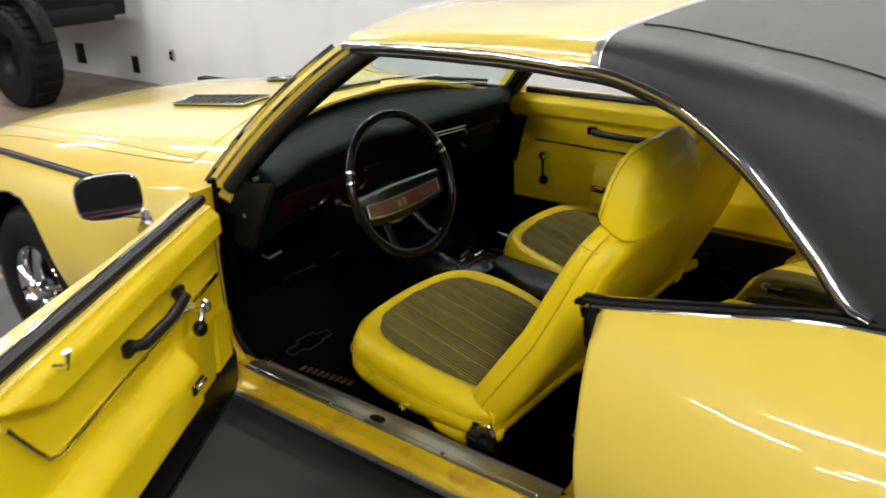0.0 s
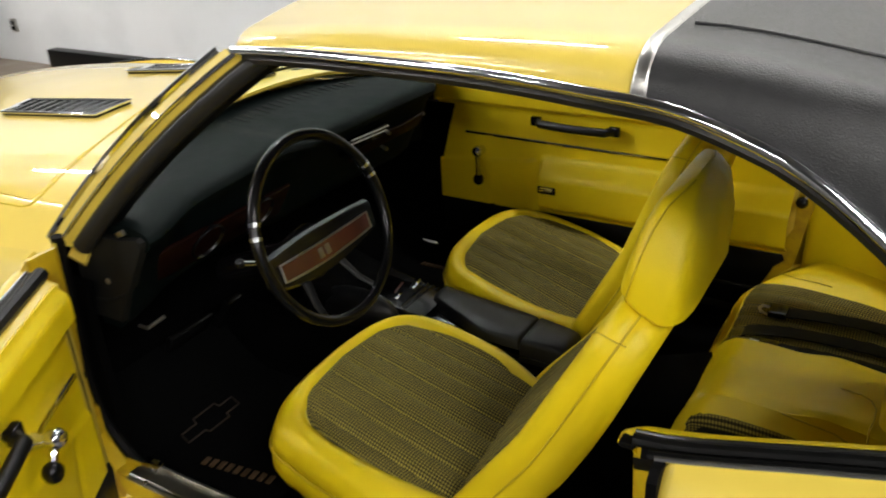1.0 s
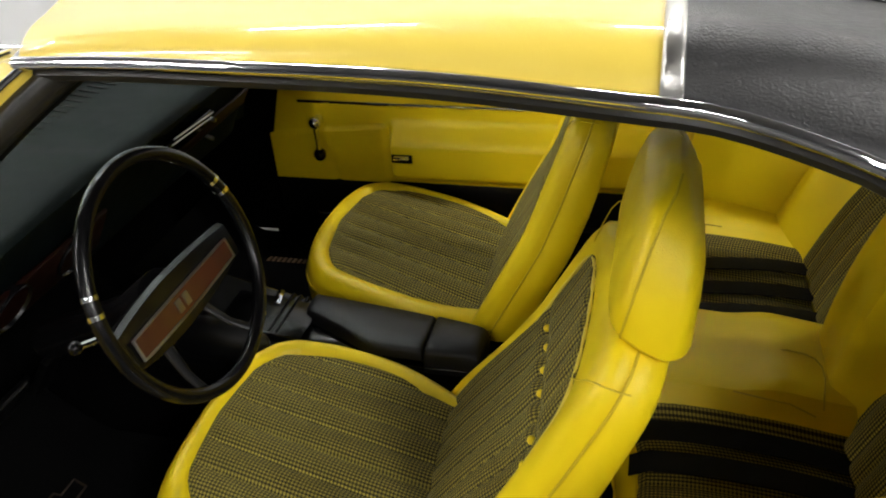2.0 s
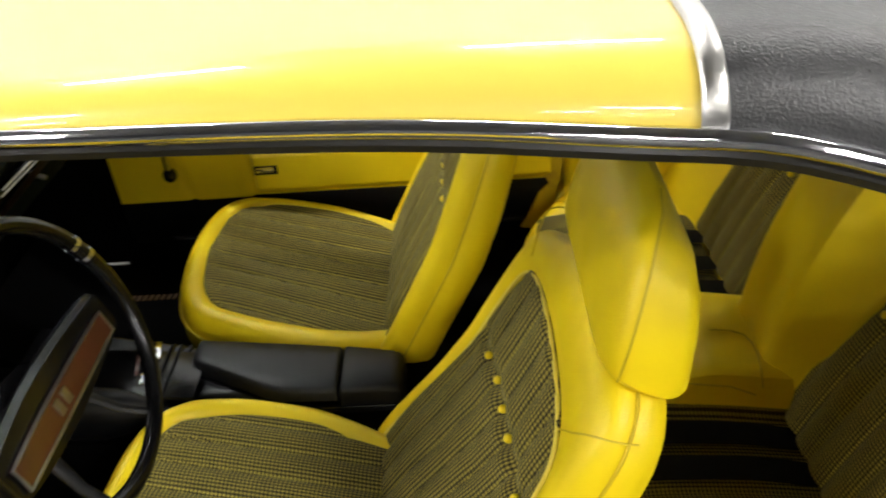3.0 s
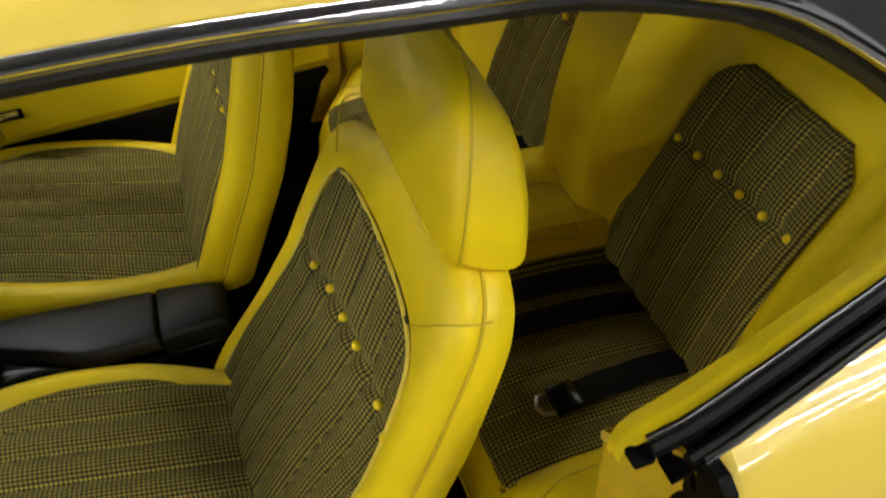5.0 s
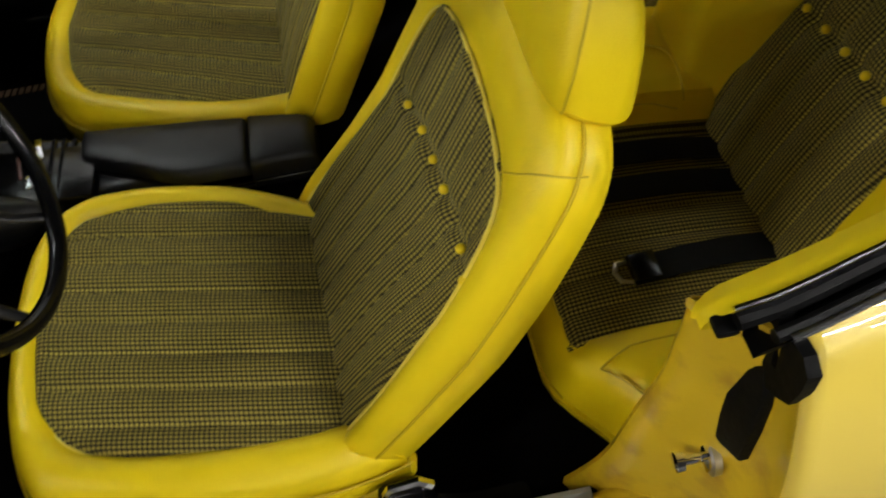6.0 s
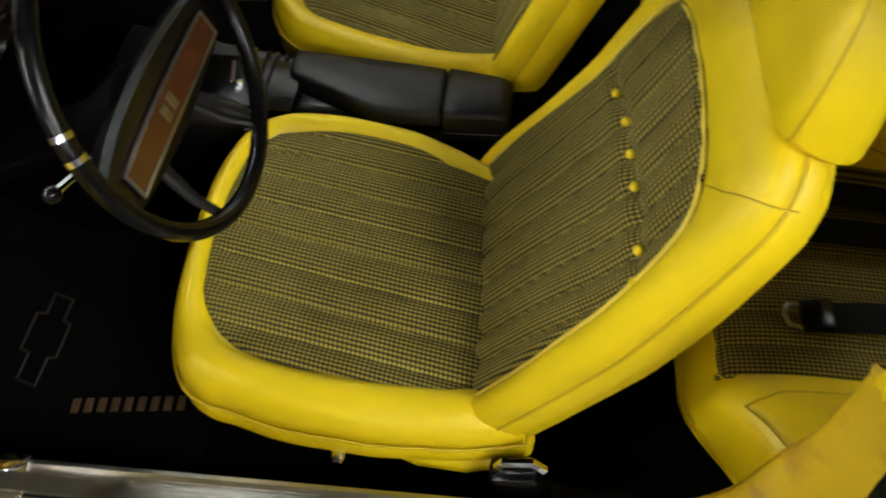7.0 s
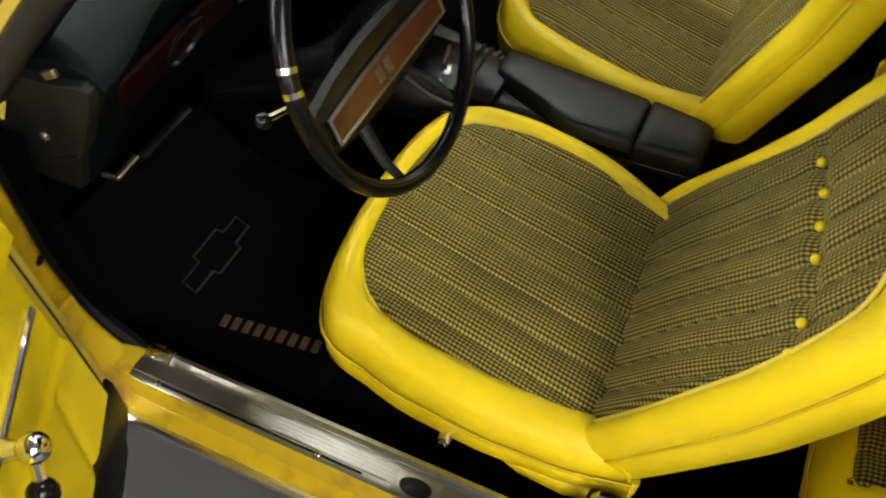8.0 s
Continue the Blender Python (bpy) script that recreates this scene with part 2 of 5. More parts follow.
def sweep(points, radius, n=8, bm=None, squash=1.0, closed=False):
    """A tube along points; radius a number or one for each point; squash flattens it."""
    bm = bm or bmesh.new()
    pts = [Vector(p) for p in points]
    m = len(pts)
    side = None
    rings = []
    for i, p in enumerate(pts):
        a, b = (pts[(i - 1) % m], pts[(i + 1) % m]) if closed else (pts[max(0, i - 1)], pts[min(m - 1, i + 1)])
        way = (b - a).normalized()
        if side is None:
            side = way.cross(Vector((0, 0, 1)) if abs(way.z) < 0.9 else Vector((1, 0, 0))).normalized()
        else:
            side = (side - way * side.dot(way)).normalized()
        up = side.cross(way)
        r = radius[i] if isinstance(radius, (list, tuple)) else radius
        rings.append([bm.verts.new(p + r * (math.cos(t) * side + squash * math.sin(t) * up)) for t in (2 * math.pi * k / n for k in range(n))])
    for i in range(m if closed else m - 1):
        a, b = rings[i], rings[(i + 1) % m]
        for k in range(n):
            bm.faces.new((a[k], a[(k + 1) % n], b[(k + 1) % n], b[k]))
    if not closed:
        bm.faces.new(rings[0])
        bm.faces.new(rings[-1])
    return bm


def lathe(profile, n=40, bm=None, m=None):
    """Turns (radius, along) pairs about the y axis."""
    bm = bm or bmesh.new()
    rows = [[(r * math.cos(t), a, r * math.sin(t)) for t in (2 * math.pi * k / n for k in range(n))] for r, a in profile]
    if m is not None:
        rows = [[m @ Vector(p) for p in row] for row in rows]
    return skin(rows, loop=True, cap=True, bm=bm)


def rbox(size, r=0.004, at=None, bm=None, segments=2):
    """A box with rounded edges, centred."""
    bm = bm or bmesh.new()
    made = bmesh.ops.create_cube(bm, size=1.0)["verts"]
    for v in made:
        v.co = Vector((v.co.x * size[0], v.co.y * size[1], v.co.z * size[2]))
    if r > 0:
        edges = list({e for v in made for e in v.link_edges})
        made_faces = bmesh.ops.bevel(bm, geom=edges, offset=min(r, 0.45 * min(size)), segments=segments, affect="EDGES", profile=0.5)
        made = list({v for f in made_faces["faces"] for v in f.verts} | {v for v in made if v.is_valid})
        seen = set(made)
        stack = list(made)
        while stack:
            for e in stack.pop().link_edges:
                for v in e.verts:
                    if v not in seen:
                        seen.add(v)
                        stack.append(v)
        made = list(seen)
    if at is not None:
        for v in made:
            v.co = at @ v.co
    return bm


def ball(centre, r, bm=None, stretch=(1, 1, 1), u=14, v=9):
    bm = bm or bmesh.new()
    made = bmesh.ops.create_uvsphere(bm, u_segments=u, v_segments=v, radius=r)["verts"]
    for w in made:
        w.co = Vector(centre) + Vector((w.co.x * stretch[0], w.co.y * stretch[1], w.co.z * stretch[2]))
    return bm


def loop_inset(loop, d):
    """A closed plane loop, moved inwards by d."""
    n = len(loop)
    area = sum(loop[i][0] * loop[(i + 1) % n][1] - loop[(i + 1) % n][0] * loop[i][1] for i in range(n))
    sign = 1.0 if area > 0 else -1.0
    out = []
    for i in range(n):
        ax, ay = loop[i - 1]
        bx, by = loop[(i + 1) % n]
        tx, ty = bx - ax, by - ay
        l = math.hypot(tx, ty) or 1e-9
        out.append((loop[i][0] - sign * d * ty / l, loop[i][1] + sign * d * tx / l))
    return out


def outline(half, lo, hi, n=26):
    """A closed loop, symmetric about v = 0, from a half-width table over u; denser at both ends."""
    us = [lo + (hi - lo) * 0.5 * (1 - math.cos(math.pi * i / n)) for i in range(n + 1)]
    left = [(u, half(u)) for u in us]
    right = [(u, -half(u)) for u in reversed(us)]
    loop = []
    for p in left + right:
        if not loop or math.hypot(p[0] - loop[-1][0], p[1] - loop[-1][1]) > 1e-4:
            loop.append(p)
    if math.hypot(loop[0][0] - loop[-1][0], loop[0][1] - loop[-1][1]) < 1e-4:
        loop.pop()
    return loop


# ---- the showroom ----
def slab(name, x0, x1, y0, y1, z0, z1, mat, label, category):
    ob = part(name, rbox((x1 - x0, y1 - y0, z1 - z0), 0.0, pose((x0 + x1) / 2, (y0 + y1) / 2, (z0 + z1) / 2)), mat, smooth=False)
    return tagged(ob, label, category, kind="structure")


slab("floor", -14, 13, -24, 2.92, -0.2, 0.0, FLOOR, "grey sealed concrete showroom floor with darker stains", "floor")
slab("floor_strip", -14, -2.6, 0.2, 2.75, 0.0, 0.004, BROWN_FLOOR, "brown stained concrete strip along the white wall", "floor")
slab("wall_north", -14, 13, 2.75, 2.92, 0.0, 4.6, WALL, "white painted showroom wall with scuffs", "wall")
slab("wall_south", -14, 13, -24.17, -24.0, 0.0, 4.6, DARK_WALL, "plain grey painted wall", "wall")
slab("wall_east", 13, 13.17, -24.17, 2.92, 0.0, 4.6, DARK_WALL, "plain grey painted wall", "wall")
slab("wall_west", -14.17, -14, -24.17, 2.92, 0.0, 4.6, DARK_WALL, "plain grey painted wall", "wall")
slab("ceiling", -14, 13, -24, 2.75, 4.6, 4.75, CEILING, "dull grey high ceiling", "ceiling")


def strip_light(at):
    lamp = thing("ceiling_light", "white fluorescent strip light with a single bare tube", "ceiling light", "rows of strip lights", at)
    part("housing", rbox((1.22, 0.12, 0.05), 0.008), CEILING, lamp)
    part("tube", sweep([(-0.57, 0, 0), (0.57, 0, 0)], 0.036, 12), TUBE, lamp, at=pose(0, 0, -0.062))
    return lamp


first_light = strip_light(pose(-6.9, -5.0, 4.57))
for y, xs in ((-20.6, (-1.5,)), (-17.0, (0.0,)), (-14.0, (-1.5,)), (-11.2, (2.0,)), (-8.6, (-9.0, 0.8, 6.5, 9.0)), (-5.8, (-8.0, -4.5, 6.5, 9.0)), (-4.7, (5.5,)), (-3.7, (-7.0, -4.8, 5.4, 7.0, 9.0)), (-2.8, (-4.2, -3.2, -2.4, 5.2)), (-1.9, (6.5,)), (1.6, (-8.9, -6.4, -4.2, -0.5, 1.9, 4.6))):
    for x in xs:
        copy_thing(first_light, pose(x, y, 4.57))


def outlet(x, z, w, h, mat, label):
    box = thing("wall_outlet", label, "outlet", at=pose(x, 2.75, z))
    part("cover_plate", rbox((w, 0.02, h), 0.006, pose(0, -0.010, 0)), mat, box)
    part("socket", rbox((w * 0.5, 0.012, h * 0.3), 0.003, pose(0, -0.024, h * 0.18)), PLASTIC, box)
    part("socket", rbox((w * 0.5, 0.012, h * 0.3), 0.003, pose(0, -0.024, -h * 0.2)), PLASTIC, box)


outlet(-5.28, 0.175, 0.10, 0.17, RUBBER, "black weatherproof outlet box on the white wall")
outlet(-4.60, 0.315, 0.07, 0.11, STEEL, "small grey outlet plate on the white wall")
outlet(-6.35, 0.22, 0.16, 0.22, RUBBER, "dark box low on the white wall")
ramp = part("floor_vent", rbox((1.1, 0.10, 0.16), 0.01, pose(-3.55, 2.69, 0.085)), RUBBER)
tagged(ramp, "low black vent strip along the base of the wall", "floor vent")


# ---- the car: body ----
car = thing("car", "yellow two-door muscle coupe with black vinyl roof and open driver's door", "car")
AXLE_F, AXLE_R, HUB_Z = -0.20, 2.54, 0.325


def rail_y(x):
    return table(x, [(1.08, 0.540), (1.18, 0.553), (1.40, 0.586), (1.70, 0.622), (1.92, 0.662), (2.06, 0.676), (2.20, 0.686), (2.33, 0.694), (2.43, 0.708), (2.9, 0.72), (3.2, 0.70)])


def rail_z(x):
    return table(x, [(1.08, 1.220), (1.18, 1.233), (1.40, 1.247), (1.70, 1.253), (1.92, 1.250), (2.07, 1.215), (2.21, 1.127), (2.335, 1.000), (2.43, 0.910), (2.7, 0.91), (3.2, 0.93)])


def crown_z(x):
    return table(x, [(1.07, 1.259), (1.18, 1.278), (1.45, 1.305), (1.70, 1.323), (1.92, 1.325), (2.2, 1.288), (2.5, 1.208), (2.8, 1.09), (3.1, 0.980), (3.2, 0.94)])


def roof_row(x, drop=0.0, n=20, narrow=0.0):
    """One half-section of the roof, from the driver's rail to the other, flat on top with tight shoulders."""
    ry, rz, cz = rail_y(x) - narrow, rail_z(x), crown_z(x)
    shoulder = table(x, [(1.08, 1.247), (1.18, 1.262), (1.45, 1.289), (1.92, 1.311), (2.2, 1.272), (2.5, 1.186), (2.8, 1.065), (3.1, 0.962), (3.2, 0.935)])
    row = []
    for i in range(-n, n + 1):
        u = i / n
        a = abs(u)
        if a < 0.6:
            y = (ry - 0.10) * a / 0.6
            z = cz - (cz - shoulder) * (a / 0.6) ** 2.2
        else:
            t = (a - 0.6) / 0.4 * math.pi / 2
            y = ry - 0.10 + 0.10 * math.sin(t) ** 0.9
            z = rz + (shoulder - rz) * (1 - (1 - math.cos(t)) ** 1.15)
        row.append((x, math.copysign(y, u) if u else 0.0, z - drop))
    return row


def header_pull(row, amount):
    """Bows the front edge of the roof forwards in the middle."""
    return [(x - amount * (1 - (y / 0.56) ** 2), y, z) for x, y, z in row]


front_rows = []
for x in steps(1.175, 1.908, 14):
    front_rows.append(header_pull(roof_row(x), 0.10 * (1 - step(1.175, 1.6, x))))
lip = [(x - 0.012, y, z - 0.018) for x, y, z in front_rows[0]]
part("roof", skin([lip] + front_rows, thick=0.012), PAINT, car, "gloss yellow painted front half of the roof")
vinyl_rows = [roof_row(x) for x in steps(1.924, 3.16, 26)]
vinyl_rows = [[(x, y, z + 0.004) for x, y, z in row] for row in vinyl_rows]


def without_window(bm, x0, x1, half):
    """Takes the rear window's opening out of a roof skin."""
    gone = [f for f in bm.faces if x0 < f.calc_center_median().x < x1 and abs(f.calc_center_median().y) < half]
    bmesh.ops.delete(bm, geom=gone, context="FACES")
    return bm


vinyl = part("vinyl_roof", without_window(skin(vinyl_rows, thick=0.012), 2.52, 3.04, 0.46), ROOF_VINYL, car, "black grained vinyl roof covering with stitched seams")
band = [[(x, y * 1.003, z + h) for _, y, z in roof_row(1.916, n=60)] for x, h in ((1.906, 0.001), (1.9075, 0.005), (1.910, 0.0065), (1.922, 0.0065), (1.9245, 0.005), (1.926, 0.001))]
part("roof_trim", skin(band), STEEL, car, "bright metal trim band across the roof")
for s in (-1, 1):
    seam = []
    for x in steps(1.94, 2.9, 24):
        row = roof_row(x)
        k = table(x, [(1.92, 0.520), (2.14, 0.508), (2.35, 0.478), (2.9, 0.475)])
        ys, zs = [p[1] for p in row], [p[2] for p in row]
        seam.append((x, s * k, float(np.interp(s * k, ys, zs)) + 0.005))
    part("seam", sweep(seam, 0.0024, 6), ROOF_VINYL, vinyl)
pane = [[q for q in roof_row(x, 0.004) if abs(q[1]) < 0.56] for x in steps(2.42, 3.10, 10)]
least = min(len(r) for r in pane)
pane = [r[(len(r) - least) // 2:(len(r) - least) // 2 + least] for r in pane]
back_glass = part("rear_window", skin(pane), GLASS, car, "clear curved rear window glass")
back_glass.visible_shadow = False
part("headliner", without_window(skin([roof_row(x, 0.016, narrow=0.030) for x in steps(1.15, 2.9, 16)], thick=0.006, into=(0, 0, 1)), 2.52, 3.0, 0.46), BLACK_VINYL, car, "black headliner")


def rail_points(s, x0, x1, n, dy=0.0, dz=0.0):
    return [(x, s * (rail_y(x) + dy), rail_z(x) + dz) for x in steps(x0, x1, n)]


PILLAR_BASE, PILLAR_TOP = (0.785, 0.708, 0.872), (1.175, 0.553, 1.233)


def pillar_point(t, s, dx=0.0, dy=0.0, dz=0.0):
    bow = 4 * t * (1 - t)
    return (PILLAR_BASE[0] + (PILLAR_TOP[0] - PILLAR_BASE[0]) * t + dx, s * (PILLAR_BASE[1] + (PILLAR_TOP[1] - PILLAR_BASE[1]) * t + 0.012 * bow + dy),
            PILLAR_BASE[2] + (PILLAR_TOP[2] - PILLAR_BASE[2]) * t + 0.020 * bow + dz)


for s in (-1, 1):
    # drip moulding along the roof edge and down the pillar
    part("drip_rail", sweep(rail_points(s, 1.170, 2.435, 44, 0.006, 0.003), 0.0085, 10, squash=1.0), CHROME, car, "chrome drip rail moulding")
    part("roof_seal", sweep(rail_points(s, 1.185, 2.42, 40, -0.010, -0.014), 0.0105, 8), PILLAR_RUBBER, car, "black rubber window seal under the rail")
    pillar = part("windscreen_pillar", skin([[pillar_point(t, s, -0.035, -0.035), pillar_point(t, s, -0.022, -0.004, 0.006), pillar_point(t, s, 0.006, 0.004), pillar_point(t, s, 0.026, -0.018, -0.012), pillar_point(t, s, 0.0, -0.055, -0.02)] for t in steps(-0.04, 0.985, 14)], loop=True, cap=True), PAINT, car, "yellow windscreen pillar")
    part("pillar_trim", sweep([pillar_point(t, s, -0.030, -0.008, 0.010) for t in steps(-0.05, 0.965, 14)], 0.008, 8), CHROME, pillar, "dented bright windscreen moulding")
    part("pillar_trim", sweep([pillar_point(t, s, 0.008, 0.006, 0.002) for t in steps(0.0, 1.0, 14)], 0.004, 8), CHROME, pillar, "bright moulding")
    part("pillar_seal", sweep([pillar_point(t, s, 0.034, -0.020, -0.016) for t in steps(-0.02, 1.04, 14)], 0.020, 12), PILLAR_RUBBER, pillar, "black rubber pillar seal")
    part("pillar_cover", sweep([pillar_point(t, s, 0.018, -0.055, -0.022) for t in steps(-0.02, 1.04, 14)], 0.024, 8), BLACK_VINYL, pillar, "black inner pillar cover")


def glass_row(t, n=18, lift=0.0):
    row = []
    for i in range(-n, n + 1):
        u = i / n
        b = 1 - u * u
        base = Vector((0.800 - 0.17 * b, 0.675 * u, 0.872 + 0.085 * b))
        top = Vector((1.165 - 0.095 * b, 0.528 * u, 1.224 + 0.046 * b))
        p = base.lerp(top, t)
        p.z += 0.02 * 4 * t * (1 - t) + lift
        row.append(tuple(p))
    return row


screen = part("windscreen", skin([glass_row(t) for t in steps(0.0, 1.0, 8)]), GLASS, car, "clear curved windscreen glass")
screen.visible_shadow = False
part("windscreen_moulding", sweep(glass_row(0.0, lift=0.004), 0.010, 8), CHROME, car, "bright moulding along the windscreen base")
part("header_moulding", sweep(glass_row(1.0, lift=0.004), 0.010, 8), CHROME, car, "bright moulding along the windscreen top")


# bonnet with a raised middle and two louvred vents
def hood_z(x, y):
    c = table(x, [(-1.02, 0.765), (-0.85, 0.820), (-0.4, 0.876), (0.1, 0.928), (0.6, 0.978), (0.75, 0.992)])
    e = table(x, [(-1.02, 0.685), (-0.85, 0.735), (-0.4, 0.775), (0.3, 0.788), (0.75, 0.810)])
    a = min(1.0, abs(y) / 0.74)
    return c - (c - e) * a ** 2.8


def hood_back(y):
    return 0.80 - 0.16 * (1 - (y / 0.72) ** 2) - 0.03


def bonnet_edge(x):
    return table(x, [(-1.0, 0.50), (-0.6, 0.545), (-0.25, 0.572), (0.2, 0.592), (0.56, 0.608)])


def bonnet_rear(y):
    return 0.552 - 0.022 * (1 - (y / 0.61) ** 2) - 0.012 * step(0.585, 0.608, abs(y))


def bonnet_nose(y):
    return -1.0 + 0.10 * (y / 0.74) ** 2


def lipped(row, ends):
    """Turns the ends of a row of panel points down, as a folded sheet edge."""
    first, last = row[0], row[-1]
    row = [(x, y, z) for x, y, z in row]
    if ends[0]:
        row = [(first[0], first[1], first[2] - 0.012), (first[0], first[1], first[2] - 0.0015)] + row[1:]
    if ends[1]:
        row = row[:-1] + [(last[0], last[1], last[2] - 0.0015), (last[0], last[1], last[2] - 0.012)]
    return row


rows = []
for u in steps(0, 1, 60) + [1.0]:
    row = []
    for v in steps(-1, 1, 90):
        y0 = v * 0.608
        x = bonnet_nose(y0) + u * (bonnet_rear(y0) - bonnet_nose(y0))
        y = v * bonnet_edge(x)
        row.append((x, y, hood_z(x, y) - (0.012 if len(rows) == 61 else 0.0)))
    rows.append(lipped(row, (1, 1)))
bonnet = part("bonnet", skin(rows), PAINT, car, "gloss yellow bonnet with narrow shut lines", sharp=35)
for s in (-1, 1):
    rows = []
    for u in steps(0, 1, 60):
        row = []
        for v in steps(0, 1, 18):
            y0 = 0.612 + v * (0.735 - 0.612)
            x = bonnet_nose(y0) + u * (hood_back(y0) - bonnet_nose(y0))
            e = bonnet_edge(x) + 0.0035
            y = e + v * (0.735 - e)
            row.append((x, s * y, hood_z(x, y)))
        rows.append(lipped(row, (1, 0)))
    part("wing_top", skin(rows), PAINT, car, "gloss yellow top of the front wing", sharp=35)
rows = []
for u in [0.0] + steps(0, 1, 10):
    rows.append([(bonnet_rear(y) + 0.004 + u * (hood_back(y) - bonnet_rear(y) - 0.004), y, hood_z(bonnet_rear(y) + 0.004 + u * (hood_back(y) - bonnet_rear(y) - 0.004), y) - (0.012 if not rows else 0.0)) for y in steps(-0.612, 0.612, 60)])
part("cowl_top", skin(rows), PAINT, car, "gloss yellow cowl panel behind the bonnet", sharp=35)
part("cowl", skin([[(hood_back(y) + 0.008 + 0.045 * t, y, hood_z(0.72, y) - 0.012 - 0.01 * t) for y in steps(-0.70, 0.70, 24)] for t in (0, 0.5, 1)], thick=0.01), PAINT, car, "yellow cowl panel below the windscreen")
for s in (-1, 1):
    def vent_at(u, v, h=0.0):
        x = (-0.020 + 0.407 * u) * (1 - v) + (-0.040 + 0.435 * u) * v
        y = s * (0.285 - 0.108 * v)
        return (x, y, hood_z(x, y) + h)
    tray = part("bonnet_vent", skin([[vent_at(u, v, 0.006) for v in (0, 0.25, 0.5, 0.75, 1)] for u in steps(0, 1, 8)], thick=0.010), PLASTIC, bonnet, "black louvred bonnet vent in a bright surround")
    edge = [vent_at(u, 0, 0.010) for u in steps(0, 1, 8)] + [vent_at(1, v, 0.010) for v in (0.5, 1)] + [vent_at(u, 1, 0.010) for u in steps(1, 0, 8)] + [vent_at(0, 0.5, 0.010)]
    part("surround", sweep(edge, 0.0045, 6, closed=True), CHROME, tray)
    for k in range(9):
        u = 0.08 + 0.105 * k
        part("louvre", sweep([vent_at(u, v, 0.008) for v in steps(0.05, 0.95, 4)], 0.009, 6, squash=0.3), PLASTIC, tray)
# wipers
for y0, y1 in ((-0.36, 0.13), (0.20, 0.60)):
    pts = []
    for t in steps(0, 1, 8):
        y = y0 + (y1 - y0) * t
        b = 1 - (y / 0.672) ** 2
        p = Vector((0.800 - 0.17 * b, y, 0.872 + 0.085 * b)).lerp(Vector((1.165 - 0.095 * b, y * 0.78, 1.224 + 0.046 * b)), 0.004 + 0.018 * t)
        pts.append((p.x - 0.012, p.y, p.z + 0.016))
    w = part("wiper", sweep(pts, 0.006, 6), RUBBER, car, "black windscreen wiper")
    part("wiper_arm", sweep([pts[0], (pts[4][0] - 0.01, pts[4][1], pts[4][2] + 0.012), pts[5]], 0.005, 6), STEEL, w)


# flanks: fender, quarter panel, nose and tail
def half_width(x):
    """Widest line of the body, eased so that the panels bow gently along their length."""
    return sum(table(x + d, WIDTHS) for d in steps(-0.30, 0.30, 8)) / 9


WIDTHS = [(-1.02, 0.80), (-0.8, 0.865), (-0.2, 0.905), (0.4, 0.885), (0.8, 0.876), (1.4, 0.884), (2.0, 0.898), (2.54, 0.925), (3.1, 0.89), (3.75, 0.80)]


def belt(x):
    """Height and half-width of the shoulder edge."""
    z = table(x, [(-1.02, 0.690), (-0.85, 0.745), (-0.4, 0.795), (0.3, 0.795), (0.8, 0.852), (1.3, 0.860), (1.97, 0.864), (2.2, 0.886), (2.42, 0.908), (3.0, 0.925), (3.75, 0.880)])
    y = table(x, [(-1.02, 0.70), (-0.8, 0.745), (0.6, 0.748), (0.85, 0.755), (1.4, 0.802), (1.97, 0.822), (2.1, 0.800), (2.2, 0.778), (2.42, 0.738), (3.0, 0.735), (3.75, 0.70)])
    return y, z


def low_edge(x):
    low = table(x, [(-1.02, 0.42), (-0.8, 0.30), (0.2, 0.24), (2.0, 0.24), (3.0, 0.28), (3.75, 0.45)])
    for ax in (AXLE_F, AXLE_R):
        d = abs(x - ax)
        if d < 0.365:
            low = max(low, HUB_Z + 0.01 + math.sqrt(0.365 ** 2 - d * d))
    return low


def flank_row(x, s, n=26, inset=0.0):
    by, bz = belt(x)
    hw = half_width(x)
    lo = low_edge(x)
    split = min(0.706, bz - 0.04)
    row = []
    for i in range(n + 1):
        t = i / n
        z = bz + (split - bz) * t / 0.6 if t <= 0.6 else split + (lo - split) * (t - 0.6) / 0.4
        # shoulder rolls out to the widest line, then tucks under
        f = (bz - z) / (bz - 0.24)
        out = by + (hw - by) * math.sin(min(1.0, f / 0.48) * math.pi / 2) ** 0.62
        if f > 0.48:
            out -= (hw - 0.80) * ((f - 0.48) / 0.52) ** 1.7
        row.append((x, s * (out - inset), z))
    return row


def arch_xs(a, b, n):
    xs = set(steps(a, b, n))
    for ax in (AXLE_F, AXLE_R):
        for k in range(25):
            v = ax - 0.365 * math.cos(math.pi * k / 24)
            if a < v < b:
                xs.add(v)
                xs.add(v + (0.0008 if k == 24 else -0.0008 if k == 0 else 0.0))
    return sorted(v for v in xs if a <= v <= b)


